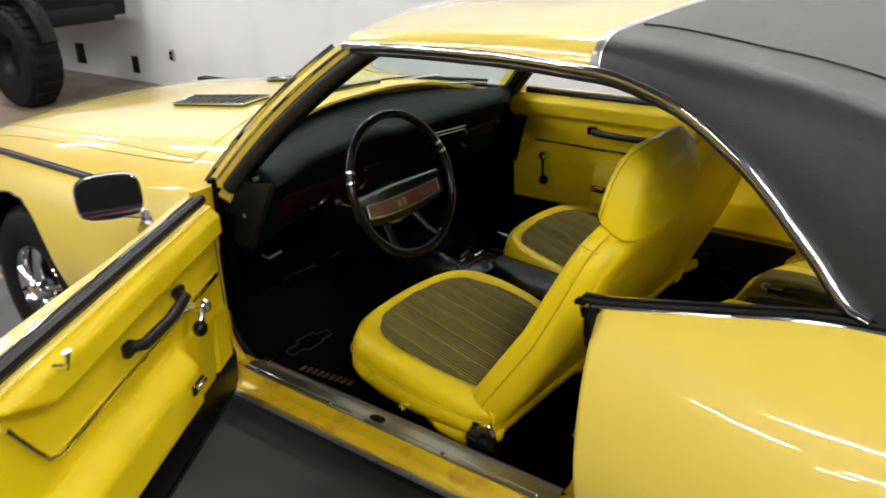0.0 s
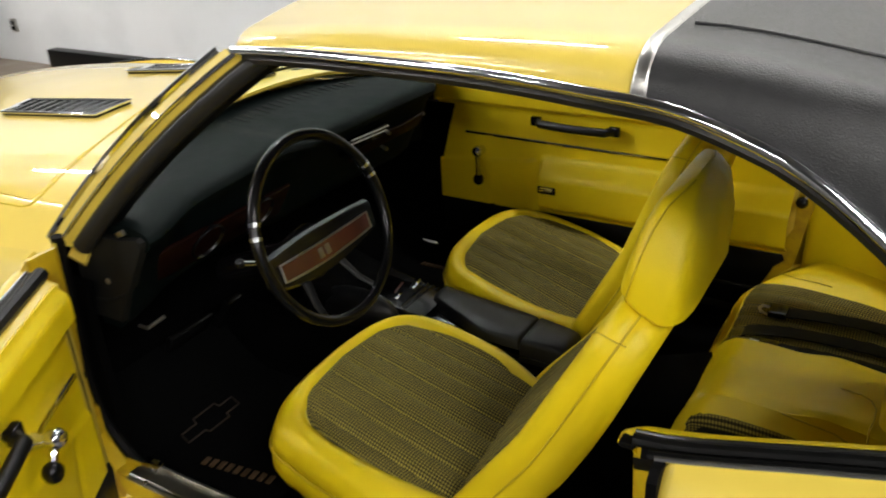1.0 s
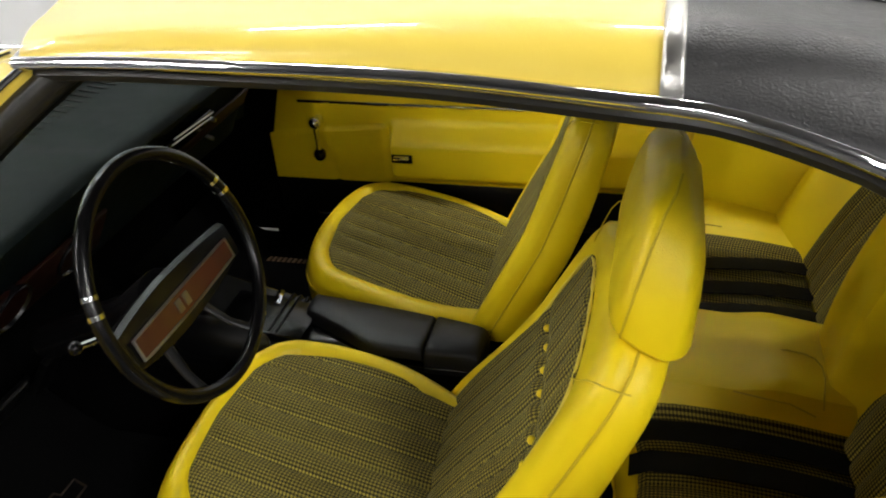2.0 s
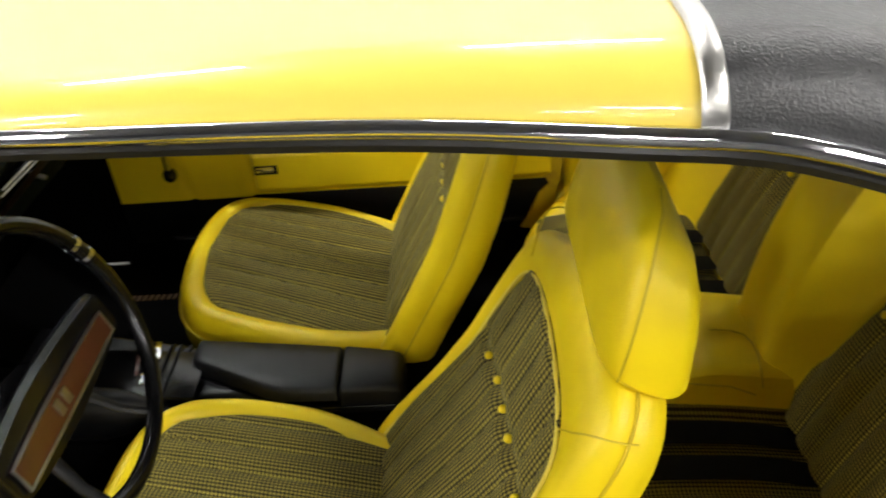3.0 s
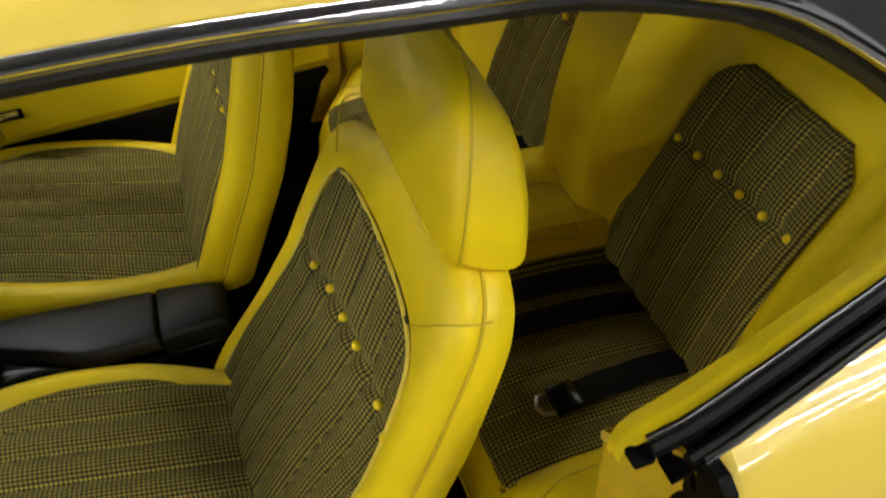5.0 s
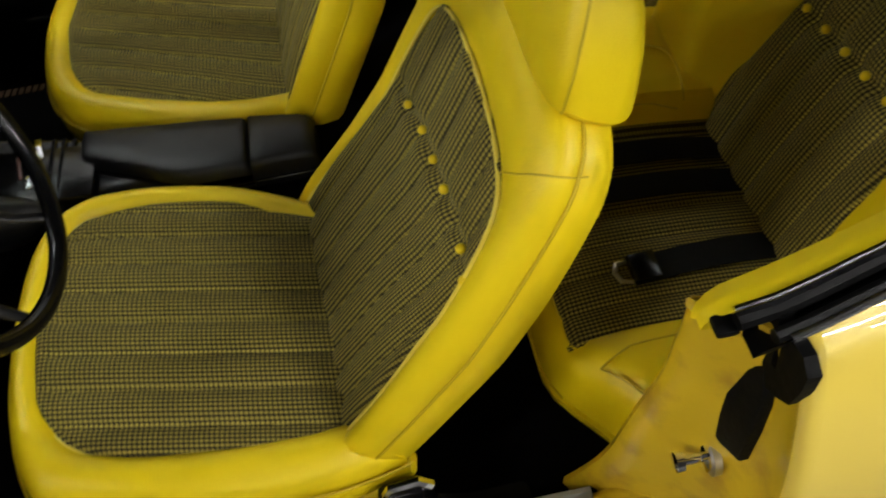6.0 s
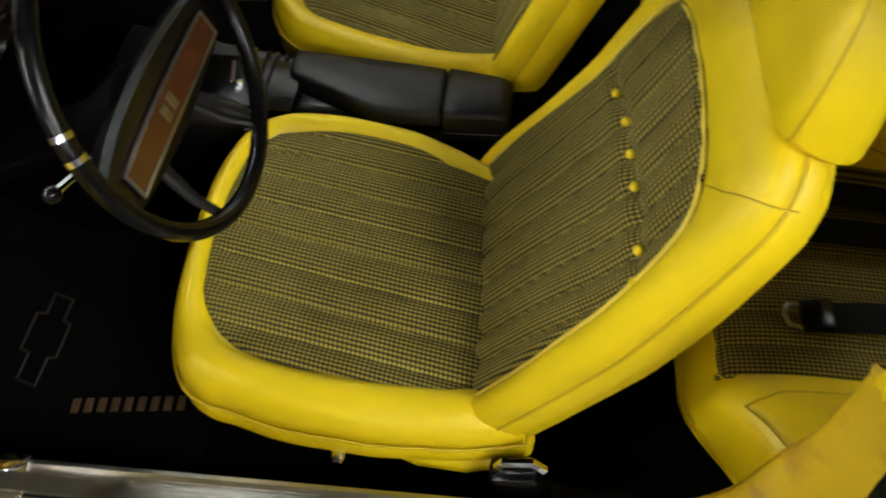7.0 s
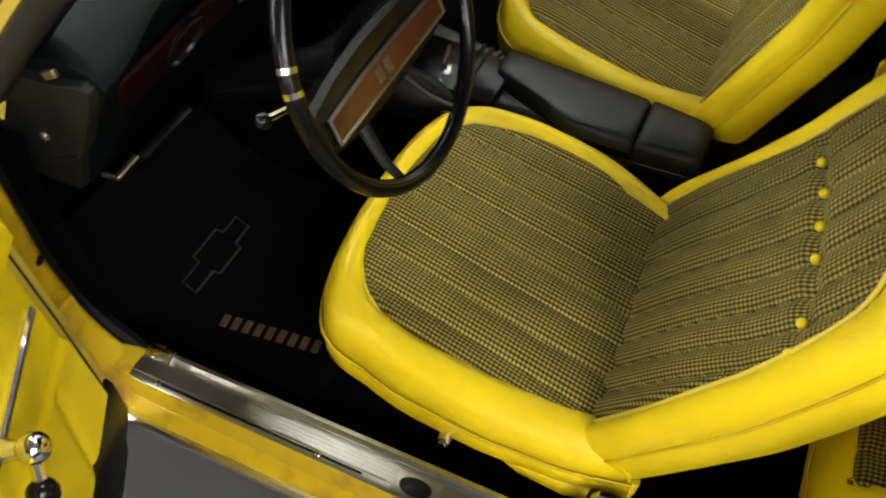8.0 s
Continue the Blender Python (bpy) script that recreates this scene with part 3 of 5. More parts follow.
for s in (-1, 1):
    fender = part("front_fender", skin([flank_row(x, s) for x in arch_xs(-1.02, 0.812, 26)], thick=0.012, into=(0, -s, 0)), PAINT, car, "gloss yellow front fender")
    lip = [(AXLE_F + 0.366 * math.cos(a), s * (half_width(AXLE_F) - 0.055), HUB_Z + 0.01 + 0.366 * math.sin(a)) for a in steps(0.15, math.pi - 0.15, 24)]
    quarter = part("quarter_panel", skin([flank_row(x, s) for x in arch_xs(2.036, 3.75, 28)], thick=0.012, into=(0, -s, 0)), PAINT, car, "gloss yellow rear quarter panel")
    # rounded front edge of the quarter panel, turning into the door jamb
    edge_rows = []
    for a in steps(0, math.pi / 2, 8):
        r = 0.016
        edge_rows.append([(2.036 - r * math.sin(a), s * (abs(y) - 0.014 + 0.014 * math.cos(a)), z - 0.012 * math.sin(a) * (k == 0)) for k, (_, y, z) in enumerate(flank_row(2.036, s))])
    part("panel_edge", skin(edge_rows), PAINT, quarter, "rounded front edge of the quarter panel")
    part("wheel_well", skin([[(AXLE_F + r * math.cos(a), s * y, HUB_Z + r * math.sin(a)) for a in steps(0, math.pi, 16)] for r, y in ((0.38, 0.86), (0.385, 0.6), (0.05, 0.59))]), BLACK_PAINT, car, "black inner wheel well")
    part("wheel_well", skin([[(AXLE_R + r * math.cos(a), s * y, HUB_Z + r * math.sin(a)) for a in steps(0, math.pi, 16)] for r, y in ((0.38, 0.86), (0.385, 0.72), (0.05, 0.71))]), BLACK_PAINT, car)
    # dark gap between bonnet and fender
    part("bonnet_gap", sweep([(x, s * (belt(x)[0] + 0.014), belt(x)[1] - 0.004) for x in steps(-0.85, 0.36, 24)], 0.011, 6), RUBBER, car, "dark gap along the bonnet edge")
    part("gap_trim", sweep([(x, s * (belt(x)[0] + 0.003), belt(x)[1] + 0.006) for x in steps(-0.85, 0.36, 24)], 0.0035, 6), CHROME, car, "thin bright edge along the bonnet gap")
    crease = [(x, 0.630) for x in steps(-0.70, 0.54, 20)] + [(0.560, 0.624), (0.565, 0.60)] + [(0.565 - 0.30 * (0.60 - y) * (0.60 - y) / 0.6, y) for y in steps(0.56, 0.02, 10)]
    part("bonnet_crease", sweep([(x, s * y, hood_z(x, y) + 0.0004) for x, y in crease], 0.0024, 6), SEAM, car, "fine crease line round the raised bonnet centre")

deck = [[(x, y, table(x, [(3.10, 0.955), (3.3, 0.935), (3.75, 0.885)]) - 0.03 * (y / 0.74) ** 2) for y in steps(-0.735, 0.735, 20)] for x in steps(3.10, 3.75, 8)]
part("boot_lid", skin(deck, thick=0.014), PAINT, car, "gloss yellow boot lid")
for x, name, label in ((-1.02, "nose_panel", "yellow nose panel"), (3.75, "tail_panel", "yellow tail panel")):
    ring = flank_row(x, -1) + list(reversed(flank_row(x, 1)))
    bm = bmesh.new()
    bm.faces.new([bm.verts.new(p) for p in ring])
    part(name, bm, PAINT, car, label, smooth=False)
for x, z in ((-1.09, 0.47), (3.82, 0.50)):
    part("bumper", sweep([(x + (0.16 if x < 0 else -0.16) * (y / 0.82) ** 4, y, z) for y in steps(-0.82, 0.82, 20)], 0.065, 10, squash=0.8), CHROME, car, "chrome bumper")


def wheel(ax, s):
    at = pose(ax, s * 0.825, HUB_Z, 0, 0, 180 if s > 0 else 0)
    w = new("wheel")
    w.matrix_basis = at
    w.parent = car
    tagged(w, "black tyre on a polished five-spoke wheel")
    tyre = [(0.166, 0.20), (0.205, 0.218), (0.275, 0.214), (0.310, 0.19), (0.318, 0.15), (0.320, 0.11), (0.318, 0.06), (0.310, 0.018), (0.280, -0.010), (0.215, -0.018), (0.166, 0.000)]
    rows = [[(r * math.cos(t), a, r * math.sin(t)) for t in (2 * math.pi * k / 48 for k in range(48))] for r, a in tyre]
    part("tyre", skin(rows, loop=True), TYRE, w)
    rim = [(0.172, 0.19), (0.160, 0.19), (0.152, 0.10), (0.142, 0.06), (0.152, 0.02), (0.166, -0.002), (0.172, 0.004)]
    rows = [[(r * math.cos(t), a, r * math.sin(t)) for t in (2 * math.pi * k / 48 for k in range(48))] for r, a in rim]
    part("rim", skin(rows, loop=True), CHROME, w)
    for k in range(5):
        a = 2 * math.pi * k / 5 + 0.3
        part("spoke", sweep([(0.03 * math.cos(a), 0.02, 0.03 * math.sin(a)), (0.09 * math.cos(a), 0.012, 0.09 * math.sin(a)), (0.150 * math.cos(a), 0.03, 0.150 * math.sin(a))], [0.034, 0.027, 0.034], 8, squash=0.5), CHROME, w)
    part("hub_cap", lathe([(0.001, -0.02), (0.03, -0.018), (0.042, 0.0), (0.05, 0.03), (0.05, 0.06)], 24), CHROME, w)
    part("brake_drum", lathe([(0.02, 0.075), (0.13, 0.075), (0.14, 0.09), (0.14, 0.13)], 30), BLACK_PAINT, w)


for ax in (AXLE_F, AXLE_R):
    for s in (-1, 1):
        wheel(ax, s)

# belt line of the rear quarter windows: slot, weatherstrips and bright edges
for s in (-1, 1):
    def belt_line(dy, dz, x0=1.99, x1=2.50, n=14):
        return [(x, s * (belt(x)[0] + dy), belt(x)[1] + dz) for x in steps(x0, x1, n)]
    part("window_slot", skin([[(x, s * (belt(x)[0] + d), belt(x)[1] + h) for d, h in ((-0.002, -0.003), (-0.010, -0.028), (-0.034, -0.028), (-0.042, -0.002))] for x in steps(1.985, 2.46, 12)]), RUBBER, car, "black quarter window slot")
    part("belt_moulding", sweep(belt_line(-0.003, 0.000, 2.01), 0.0042, 8), CHROME, car, "bright belt moulding")
    part("belt_seal", sweep(belt_line(-0.012, -0.004, 2.0), 0.0075, 8), RUBBER, car, "black rubber belt seal")
    part("belt_seal", sweep(belt_line(-0.034, -0.002, 1.975), 0.0085, 8), RUBBER, car, "black rubber belt seal")
    part("belt_moulding", sweep(belt_line(-0.044, 0.004, 1.975), 0.0028, 6), CHROME, car, "thin bright inner moulding")

# sills, jambs and floor pan
for s in (-1, 1):
    def sy(v):
        return s * v
    prof = [(0.712, 0.295), (0.720, 0.330), (0.730, 0.338), (0.774, 0.338), (0.781, 0.326), (0.788, 0.310), (0.804, 0.303), (0.812, 0.294), (0.815, 0.284), (0.800, 0.272)]
    rows = [[(x, sy(y), z + 0.012 * step(0.95, 0.82, x) + 0.05 * step(1.88, 2.0, x)) for y, z in prof] for x in steps(0.79, 2.0, 24)]
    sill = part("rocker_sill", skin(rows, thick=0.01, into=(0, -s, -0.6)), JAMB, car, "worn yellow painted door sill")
    plate_rows = [[(x, sy(y), z) for y, z in ((0.714, 0.345), (0.720, 0.347), (0.728, 0.3425), (0.736, 0.3425), (0.738, 0.3445), (0.760, 0.3445), (0.762, 0.3425), (0.770, 0.3425), (0.7745, 0.3405))] for x in steps(0.875, 1.90, 24)]
    plate = part("scuff_plate", skin(plate_rows, thick=0.003, into=(0, 0, 1)), SCUFF, sill, "ribbed aluminium scuff plate, scratched")
    for k in range(7):
        v = 0.722 + 0.0062 * k
        part("rib", sweep([(0.905, sy(v), 0.3462 if k > 2 else 0.345), (1.89, sy(v), 0.3462 if k > 2 else 0.345)], 0.0016, 6), SCUFF, plate)
    # dark reflection near the plate's outer edge, laid on as a black strip
    part("dark_reflection", sweep([(0.93, sy(0.7665), 0.3432), (1.30, sy(0.7665), 0.3432)], 0.0035, 6), SOFT_RUBBER, plate)
    part("end_cap", rbox((0.050, 0.026, 0.010), 0.004, pose(0.905, sy(0.722), 0.351, s * -14, 0, 0)), CHROME, plate)
    for x in (0.93, 1.225, 1.60, 1.86):
        part("screw", ball((x, sy(0.767), 0.3465), 0.006, stretch=(1, 1, 0.5), u=10, v=6), CHROME, plate)
    tag = part("sill_tag", rbox((0.07, 0.034, 0.004), 0.0018, pose(1.383, sy(0.757), 0.3495)), SCUFF, plate, "oval maker's plate")
    part("tag_field", lathe([(0.001, 0), (0.013, 0), (0.014, 0.002)], 20, m=pose(1.383, sy(0.757), 0.3530, 90, 0, 0) @ Matrix.Diagonal((1.8, 1, 1, 1))), PLASTIC, tag)
    part("rocker_moulding", sweep([(0.80, sy(0.818), 0.288), (2.0, sy(0.818), 0.288)], 0.009, 8), STEEL, sill, "bright rocker moulding")
    part("rocker_panel", skin([[(x, sy(y), z) for y, z in ((0.806, 0.283), (0.804, 0.262), (0.790, 0.225), (0.740, 0.205))] for x in steps(0.80, 2.0, 8)], thick=0.01, into=(0, -s, 0)), RUBBER, sill, "black rocker panel under the sill")
    # front hinge jamb
    fj = []
    for z in steps(0.30, 0.865, 22):
        xi = table(z, [(0.30, 0.900), (0.34, 0.850), (0.38, 0.812), (0.43, 0.788), (0.55, 0.776), (0.65, 0.788), (0.86, 0.800)])
        fj.append([(xi + dx, sy(y), z) for dx, y in ((0.004, 0.808), (0.006, 0.795), (0.004, 0.770), (0.004, 0.748), (0.0, 0.738), (-0.012, 0.731), (-0.030, 0.715))])
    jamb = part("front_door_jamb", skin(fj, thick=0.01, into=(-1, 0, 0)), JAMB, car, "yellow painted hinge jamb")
    for z in (0.46, 0.72):
        part("hinge", rbox((0.05, 0.045, 0.07), 0.006, pose(0.785, sy(0.768), z)), JAMB, jamb)
    part("jamb_bolt", ball((0.778, sy(0.745), 0.559), 0.009, stretch=(0.6, 1, 1), u=10, v=6), RUBBER, jamb, "dark rubber plug")
    part("jamb_seal", sweep([(q[5][0] - 0.010, q[5][1] - s * 0.012, q[5][2] + 0.01) for q in reversed(fj)], 0.013, 8), SOFT_RUBBER, jamb, "black door seal")
    # rear latch jamb
    rj = []
    for z in steps(0.30, 0.846, 26):
        prof_out = flank_row(2.036, 1)
        out = float(np.interp(-z, [-q[2] for q in prof_out], [q[1] for q in prof_out])) - 0.014
        xi = table(z, [(0.30, 1.872), (0.335, 1.893), (0.38, 1.912), (0.43, 1.925), (0.54, 1.941), (0.68, 1.962), (0.85, 1.960)])
        yi = table(z, [(0.30, 0.682), (0.43, 0.700), (0.54, 0.710), (0.68, 0.722), (0.85, 0.738)])
        y2 = min(0.806, out - 0.014)
        lid = 0.842 - 0.02 * step(0.80, 0.846, z)
        row = [(2.020, sy(out), z), (2.024, sy(out - 0.006), z), (2.027, sy(0.5 * (out + y2)), z), (2.019, sy(y2), z)]
        row += [(2.014 + (xi - 2.014) * g, sy(y2 + (yi - y2) * f), z if f < 0.7 else min(z, lid)) for f, g in ((0.16, 0.08), (0.36, 0.30), (0.55, 0.56), (0.74, 0.82), (0.90, 0.96), (1.0, 1.0))]
        row += [(xi + 0.004, sy(yi - 0.008), min(z, 0.820)), (xi + 0.05, sy(yi - 0.018), min(z, 0.790))]
        rj.append(row)
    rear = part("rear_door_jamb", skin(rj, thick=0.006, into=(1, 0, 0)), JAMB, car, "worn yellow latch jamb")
    if s < 0:
        stop = [(0.764, 0.748), (0.782, 0.772), (0.801, 0.792), (0.812, 0.772), (0.819, 0.746), (0.822, 0.690), (0.822, 0.627), (0.800, 0.608), (0.778, 0.597), (0.752, 0.594), (0.737, 0.600), (0.737, 0.630), (0.742, 0.668), (0.752, 0.712)]
        mid = (0.785, 0.69)
        part("bump_stop", skin([[(2.014 + x - 0.30 * max(0.0, 0.795 - y), -(mid[0] + (y - mid[0]) * k), mid[1] + (z - mid[1]) * k) for y, z in stop] for x, k in ((0.008, 1.0), (-0.001, 1.0), (-0.004, 0.97), (-0.006, 0.88))], loop=True, cap=True), SOFT_RUBBER, rear, "black rubber bump stop", sharp=30)
        flap = [(0.772, 0.838), (0.788, 0.810), (0.800, 0.788), (0.814, 0.771), (0.832, 0.784), (0.848, 0.800), (0.853, 0.830), (0.853, 0.856), (0.838, 0.866), (0.816, 0.864), (0.812, 0.838), (0.817, 0.808), (0.809, 0.806), (0.802, 0.842), (0.796, 0.866), (0.778, 0.862)]
        part("seal_flap", skin([[(x - 0.10 * max(0.0, 0.80 - y), 0.004 - y, z) for y, z in flap] for x in (2.024, 2.014, 2.011)], loop=True, cap=True), SOFT_RUBBER, rear, "black rubber seal flap below the belt line", sharp=30)
        part("seal_end", rbox((0.022, 0.022, 0.010), 0.004, pose(1.968, -0.783, 0.852)), SOFT_RUBBER, rear, "torn black seal end")
        part("striker", lathe([(0.001, -0.040), (0.012, -0.039), (0.012, -0.030), (0.006, -0.028), (0.006, -0.008), (0.018, -0.006), (0.018, 0.004)], 16, m=pose(2.004, -0.785, 0.562, 0, 0, -90)), CHROME, rear, "chrome door striker bolt")
        part("striker_washer", lathe([(0.001, -0.004), (0.024, -0.003), (0.024, 0.006)], 16, m=pose(2.006, -0.785, 0.562, 0, 0, -90)), STEEL, rear)

floor_rows = [[(x, y, 0.232 + 0.17 * (1 - step(0.10, 0.20, abs(y))) + 0.30 * step(0.62, 0.42, x) + 0.05 * step(1.75, 1.92, x)) for y in steps(-0.705, 0.705, 36)] for x in steps(0.40, 2.6, 40)]
part("floor_pan", skin(floor_rows, thick=0.02), CARPET, car, "black carpeted floor with a transmission tunnel")
part("firewall", rbox((0.02, 1.40, 0.46), 0.004, pose(0.40, 0, 0.54)), CARPET, car, "black carpeted firewall")
for s in (-1, 1):
    top, low = (0.80, 0.80) if s < 0 else (0.862, 0.820)
    rows = [[(x, s * y, z) for x, z in ((0.40, 0.25), (low - 0.006, 0.25), (low, 0.256), (low + 0.004, 0.50), (low + 0.25 * (top - low), 0.58), (top, 0.70), (top + 0.02, 0.765), (top + 0.016, 0.77), (0.40, 0.77))] for y in (0.69, 0.71)]
    part("kick_panel", skin(rows, loop=True, cap=True), CARPET, car, "black kick panel", sharp=20)
for s in (-1, 1):
    part("inner_sill", rbox((1.25, 0.012, 0.14), 0.004, pose(1.40, s * 0.712, 0.262)), CARPET, car, "black carpeted inner sill")
part("underbody", rbox((4.2, 1.36, 0.06), 0.01, pose(1.35, 0, 0.19)), BLACK_PAINT, car, "black underbody")
part("package_shelf", skin([[(x, y, 0.905) for y in steps(-0.62, 0.62, 6)] for x in (2.50, 2.7, 3.1)], thick=0.015), BLACK_VINYL, car, "black package shelf")


# ---- doors ----
HINGE = (0.833, 0.737)
OPEN_HINGE = (0.852, 0.810)
OPEN_WAY, OPEN_OUT = (0.535, -0.845), (-0.845, -0.535)


def inner_panel(a, z):
    """How far the inside panel stands in from the belt line, over length a and height z."""
    o = -0.044
    pad_low = 0.785 + 0.45 * max(0.0, a - 0.86)
    o -= 0.028 * step(pad_low - 0.012, pad_low + 0.008, z)
    shelf = step(0.350, 0.372, a) * step(0.640, 0.570, z) * step(0.445, 0.485, z)
    o -= 0.052 * shelf
    o -= 0.007 * step(0.345, 0.335, a) * step(0.606, 0.594, z - 0.10 * (a - 0.2))
    o += 0.006 * math.exp(-((a - 0.165 - 0.2 * (0.53 - z)) / 0.010) ** 2) * step(0.60, 0.57, z)
    return o + 0.018 * step(0.835, 0.862, z)


def car_door(s, opened):
    way, out = (OPEN_WAY, OPEN_OUT) if opened else ((1.0, 0.0), (0.0, float(s)))

    pin = OPEN_HINGE if opened else HINGE

    def put(a, o, z):
        return (pin[0] + a * way[0] + o * out[0], s * pin[1] + a * way[1] + o * out[1], z)

    word = "open" if opened else "closed"
    door = new("door")
    door.parent = car
    tagged(door, f"{word} yellow car door with moulded vinyl inner panel")
    LEN = 1.125
    shell = []
    for a in steps(0.035 if opened else 0.0, LEN, 22):
        ring = []
        prof = flank_row(HINGE[0] + a, 1)
        for _, y, z in prof[1:-1]:
            if z > 0.305:
                ring.append((a, y - HINGE[1] - 0.004, z))
        ring.append((a, ring[-1][1] - 0.008, 0.302))
        ring.append((a, -0.020, 0.302))
        ring.append((a, -0.040, 0.330))
        ring.append((a, -0.040, 0.845))
        ring.append((a, -0.012, 0.860))
        shell.append([put(*p) for p in ring])
    lens = min(len(r) for r in shell)
    part("door_shell", skin([r[:lens - 5] + r[-5:] for r in shell], loop=True, cap=True), PAINT, door, "yellow painted steel door shell")
    grid = [[put(a, inner_panel(a, z), z) for z in steps(0.438, 0.864, 72)] for a in steps(0.072 if opened else -0.012, LEN - 0.01, 124)]
    part("inner_panel", skin(grid, thick=0.006, into=(*out, 0)), VINYL, door, "yellow moulded vinyl door panel")
    part("lower_strip", skin([[put(a, o, z) for o, z in ((-0.046, 0.440), (-0.050, 0.425), (-0.046, 0.345), (-0.030, 0.298), (-0.012, 0.280))] for a in steps(0.045 if opened else -0.012, LEN, 12)], thick=0.005, into=(*out, 0)), RUBBER, door, "black lower door strip")
    part("window_seal", sweep([put(a, -0.012, 0.866) for a in steps(0.03, LEN, 16)], 0.014, 8), RUBBER, door, "black rubber window seal")
    part("window_seal", sweep([put(a, 0.010, 0.863) for a in steps(0.03, LEN, 16)], 0.008, 8), RUBBER, door, "black rubber window seal")
    part("belt_moulding", sweep([put(a, 0.014, 0.871) for a in steps(0.03, LEN, 16)], 0.0028, 6), CHROME, door, "thin bright belt moulding")
    part("door_top_edge", sweep([put(a, 0.029, 0.862) for a in steps(0.03, LEN, 16)], 0.012, 10), PAINT, door, "rolled yellow top edge of the door skin")
    part("edge_seal", sweep([put(a, -0.035, z) for a, z in [(0.052, 0.84), (0.050, 0.6), (0.055, 0.36), (0.10, 0.312), (0.6, 0.308), (1.05, 0.312)]], 0.006, 8), RUBBER, door, "black door edge seal")
    strip = [(0.09, 0.682), (0.3, 0.680), (0.5, 0.678), (0.70, 0.677), (0.825, 0.676), (0.860, 0.679), (0.885, 0.692), (0.91, 0.725), (0.965, 0.805)]
    part("trim_strip", sweep([put(a, inner_panel(a, z) - 0.004, z) for a, z in strip], 0.0055, 8), CHROME, door, "bright trim strip")
    # pull handle
    pts = [(0.350, 0.752), (0.372, 0.752), (0.475, 0.750), (0.580, 0.748), (0.602, 0.748)]
    offs = [-0.06, -0.092, -0.100, -0.092, -0.06]
    grip = part("pull_handle", sweep([put(a, o, z) for (a, z), o in zip(pts, offs)], [0.013, 0.013, 0.0125, 0.013, 0.013], 10), BLACK_VINYL, door, "black pull handle with dark end caps")
    for a, z in (pts[0], pts[-1]):
        part("end_cap", rbox((0.034, 0.018, 0.030), 0.005, Matrix.Translation(put(a, -0.068, z)) @ pose(0, 0, 0, 0, 0, math.degrees(math.atan2(way[1], way[0])))), PLASTIC, grip)
    # window crank
    o = -0.050
    ca, cz = (0.278, 0.684) if opened else (0.150, 0.632)
    hub = put(ca, -0.086, cz)
    knob = put(ca + 0.032, -0.084, 0.640) if opened else put(ca, -0.084, cz - 0.098)
    crank = part("window_crank", ball(hub, 0.019, stretch=(1, 1, 1)), CHROME, door, "chrome window crank with black knob")
    part("crank_arm", sweep([hub, [(p + q) / 2 for p, q in zip(hub, knob)], knob], [0.010, 0.007, 0.009], 8), CHROME, crank)
    part("crank_knob", ball(knob, 0.018, stretch=(1, 1, 1.1)), PLASTIC, crank)
    part("crank_boss", sweep([put(ca - 0.006, o + 0.004, cz - 0.008), put(ca - 0.003, o - 0.012, cz - 0.005), put(ca, -0.080, cz)], [0.016, 0.012, 0.010], 10), CHROME, crank)
    # release lever under the bulge
    lever = part("release_lever", rbox((0.045, 0.012, 0.012), 0.004, Matrix.Translation(put(0.400, inner_panel(0.40, 0.545) - 0.012, 0.545)) @ pose(0, 0, 0, 0, 0, math.degrees(math.atan2(way[1], way[0])))), CHROME, door, "small chrome release lever")
    part("lever_cup", rbox((0.060, 0.008, 0.024), 0.003, Matrix.Translation(put(0.400, inner_panel(0.40, 0.545) - 0.004, 0.540)) @ pose(0, 0, 0, 0, 0, math.degrees(math.atan2(way[1], way[0])))), PLASTIC, lever)
    # lock button
    zl = 0.862
    lock = part("lock_button", sweep([put(0.835, -0.060, zl - 0.02), put(0.835, -0.088, zl - 0.018), put(0.835, -0.094, zl), put(0.835, -0.094, zl + 0.012)], [0.007, 0.006, 0.004, 0.008], 8), CHROME, door, "small chrome lock button")
    if opened:
        # mirror on the outside of the door
        at = Matrix.Translation(put(0.235, 0.120, 0.945)) @ pose(0, 0, 0, 0, -5, -25)
        housing = bmesh.new()
        rows = []
        for x, k in ((0.020, 0.97), (0.012, 1.0), (-0.01, 1.0), (-0.035, 0.92), (-0.055, 0.7), (-0.066, 0.35)):
            rows.append([at @ Vector((x, k * 0.075 * math.copysign(abs(math.cos(t)) ** 0.55, math.cos(t)), k * 0.054 * math.copysign(abs(math.sin(t)) ** 0.55, math.sin(t)))) for t in (2 * math.pi * q / 28 for q in range(28))])
        mirror = part("door_mirror", skin(rows, loop=True, cap=True, bm=housing), CHROME, door, "rectangular chrome door mirror")
        face = at @ pose(0.0205, 0, 0, 0, -1.8, -1)
        rows = [[face @ Vector((x, k * 0.070 * math.copysign(abs(math.cos(t)) ** 0.5, math.cos(t)), k * 0.049 * math.copysign(abs(math.sin(t)) ** 0.5, math.sin(t)))) for t in (2 * math.pi * q / 36 for q in range(36))] for x, k in ((-0.003, 1.0), (0.001, 1.0), (0.002, 0.985))]
        part("mirror_glass", skin(rows, loop=True, cap=True), MIRROR, mirror, sharp=20)
        part("mirror_stem", sweep([at @ Vector((-0.02, 0.02, -0.045)), at @ Vector((-0.01, 0.075, -0.06)), put(0.235, 0.045, 0.862)], [0.015, 0.013, 0.020], 8), CHROME, mirror)
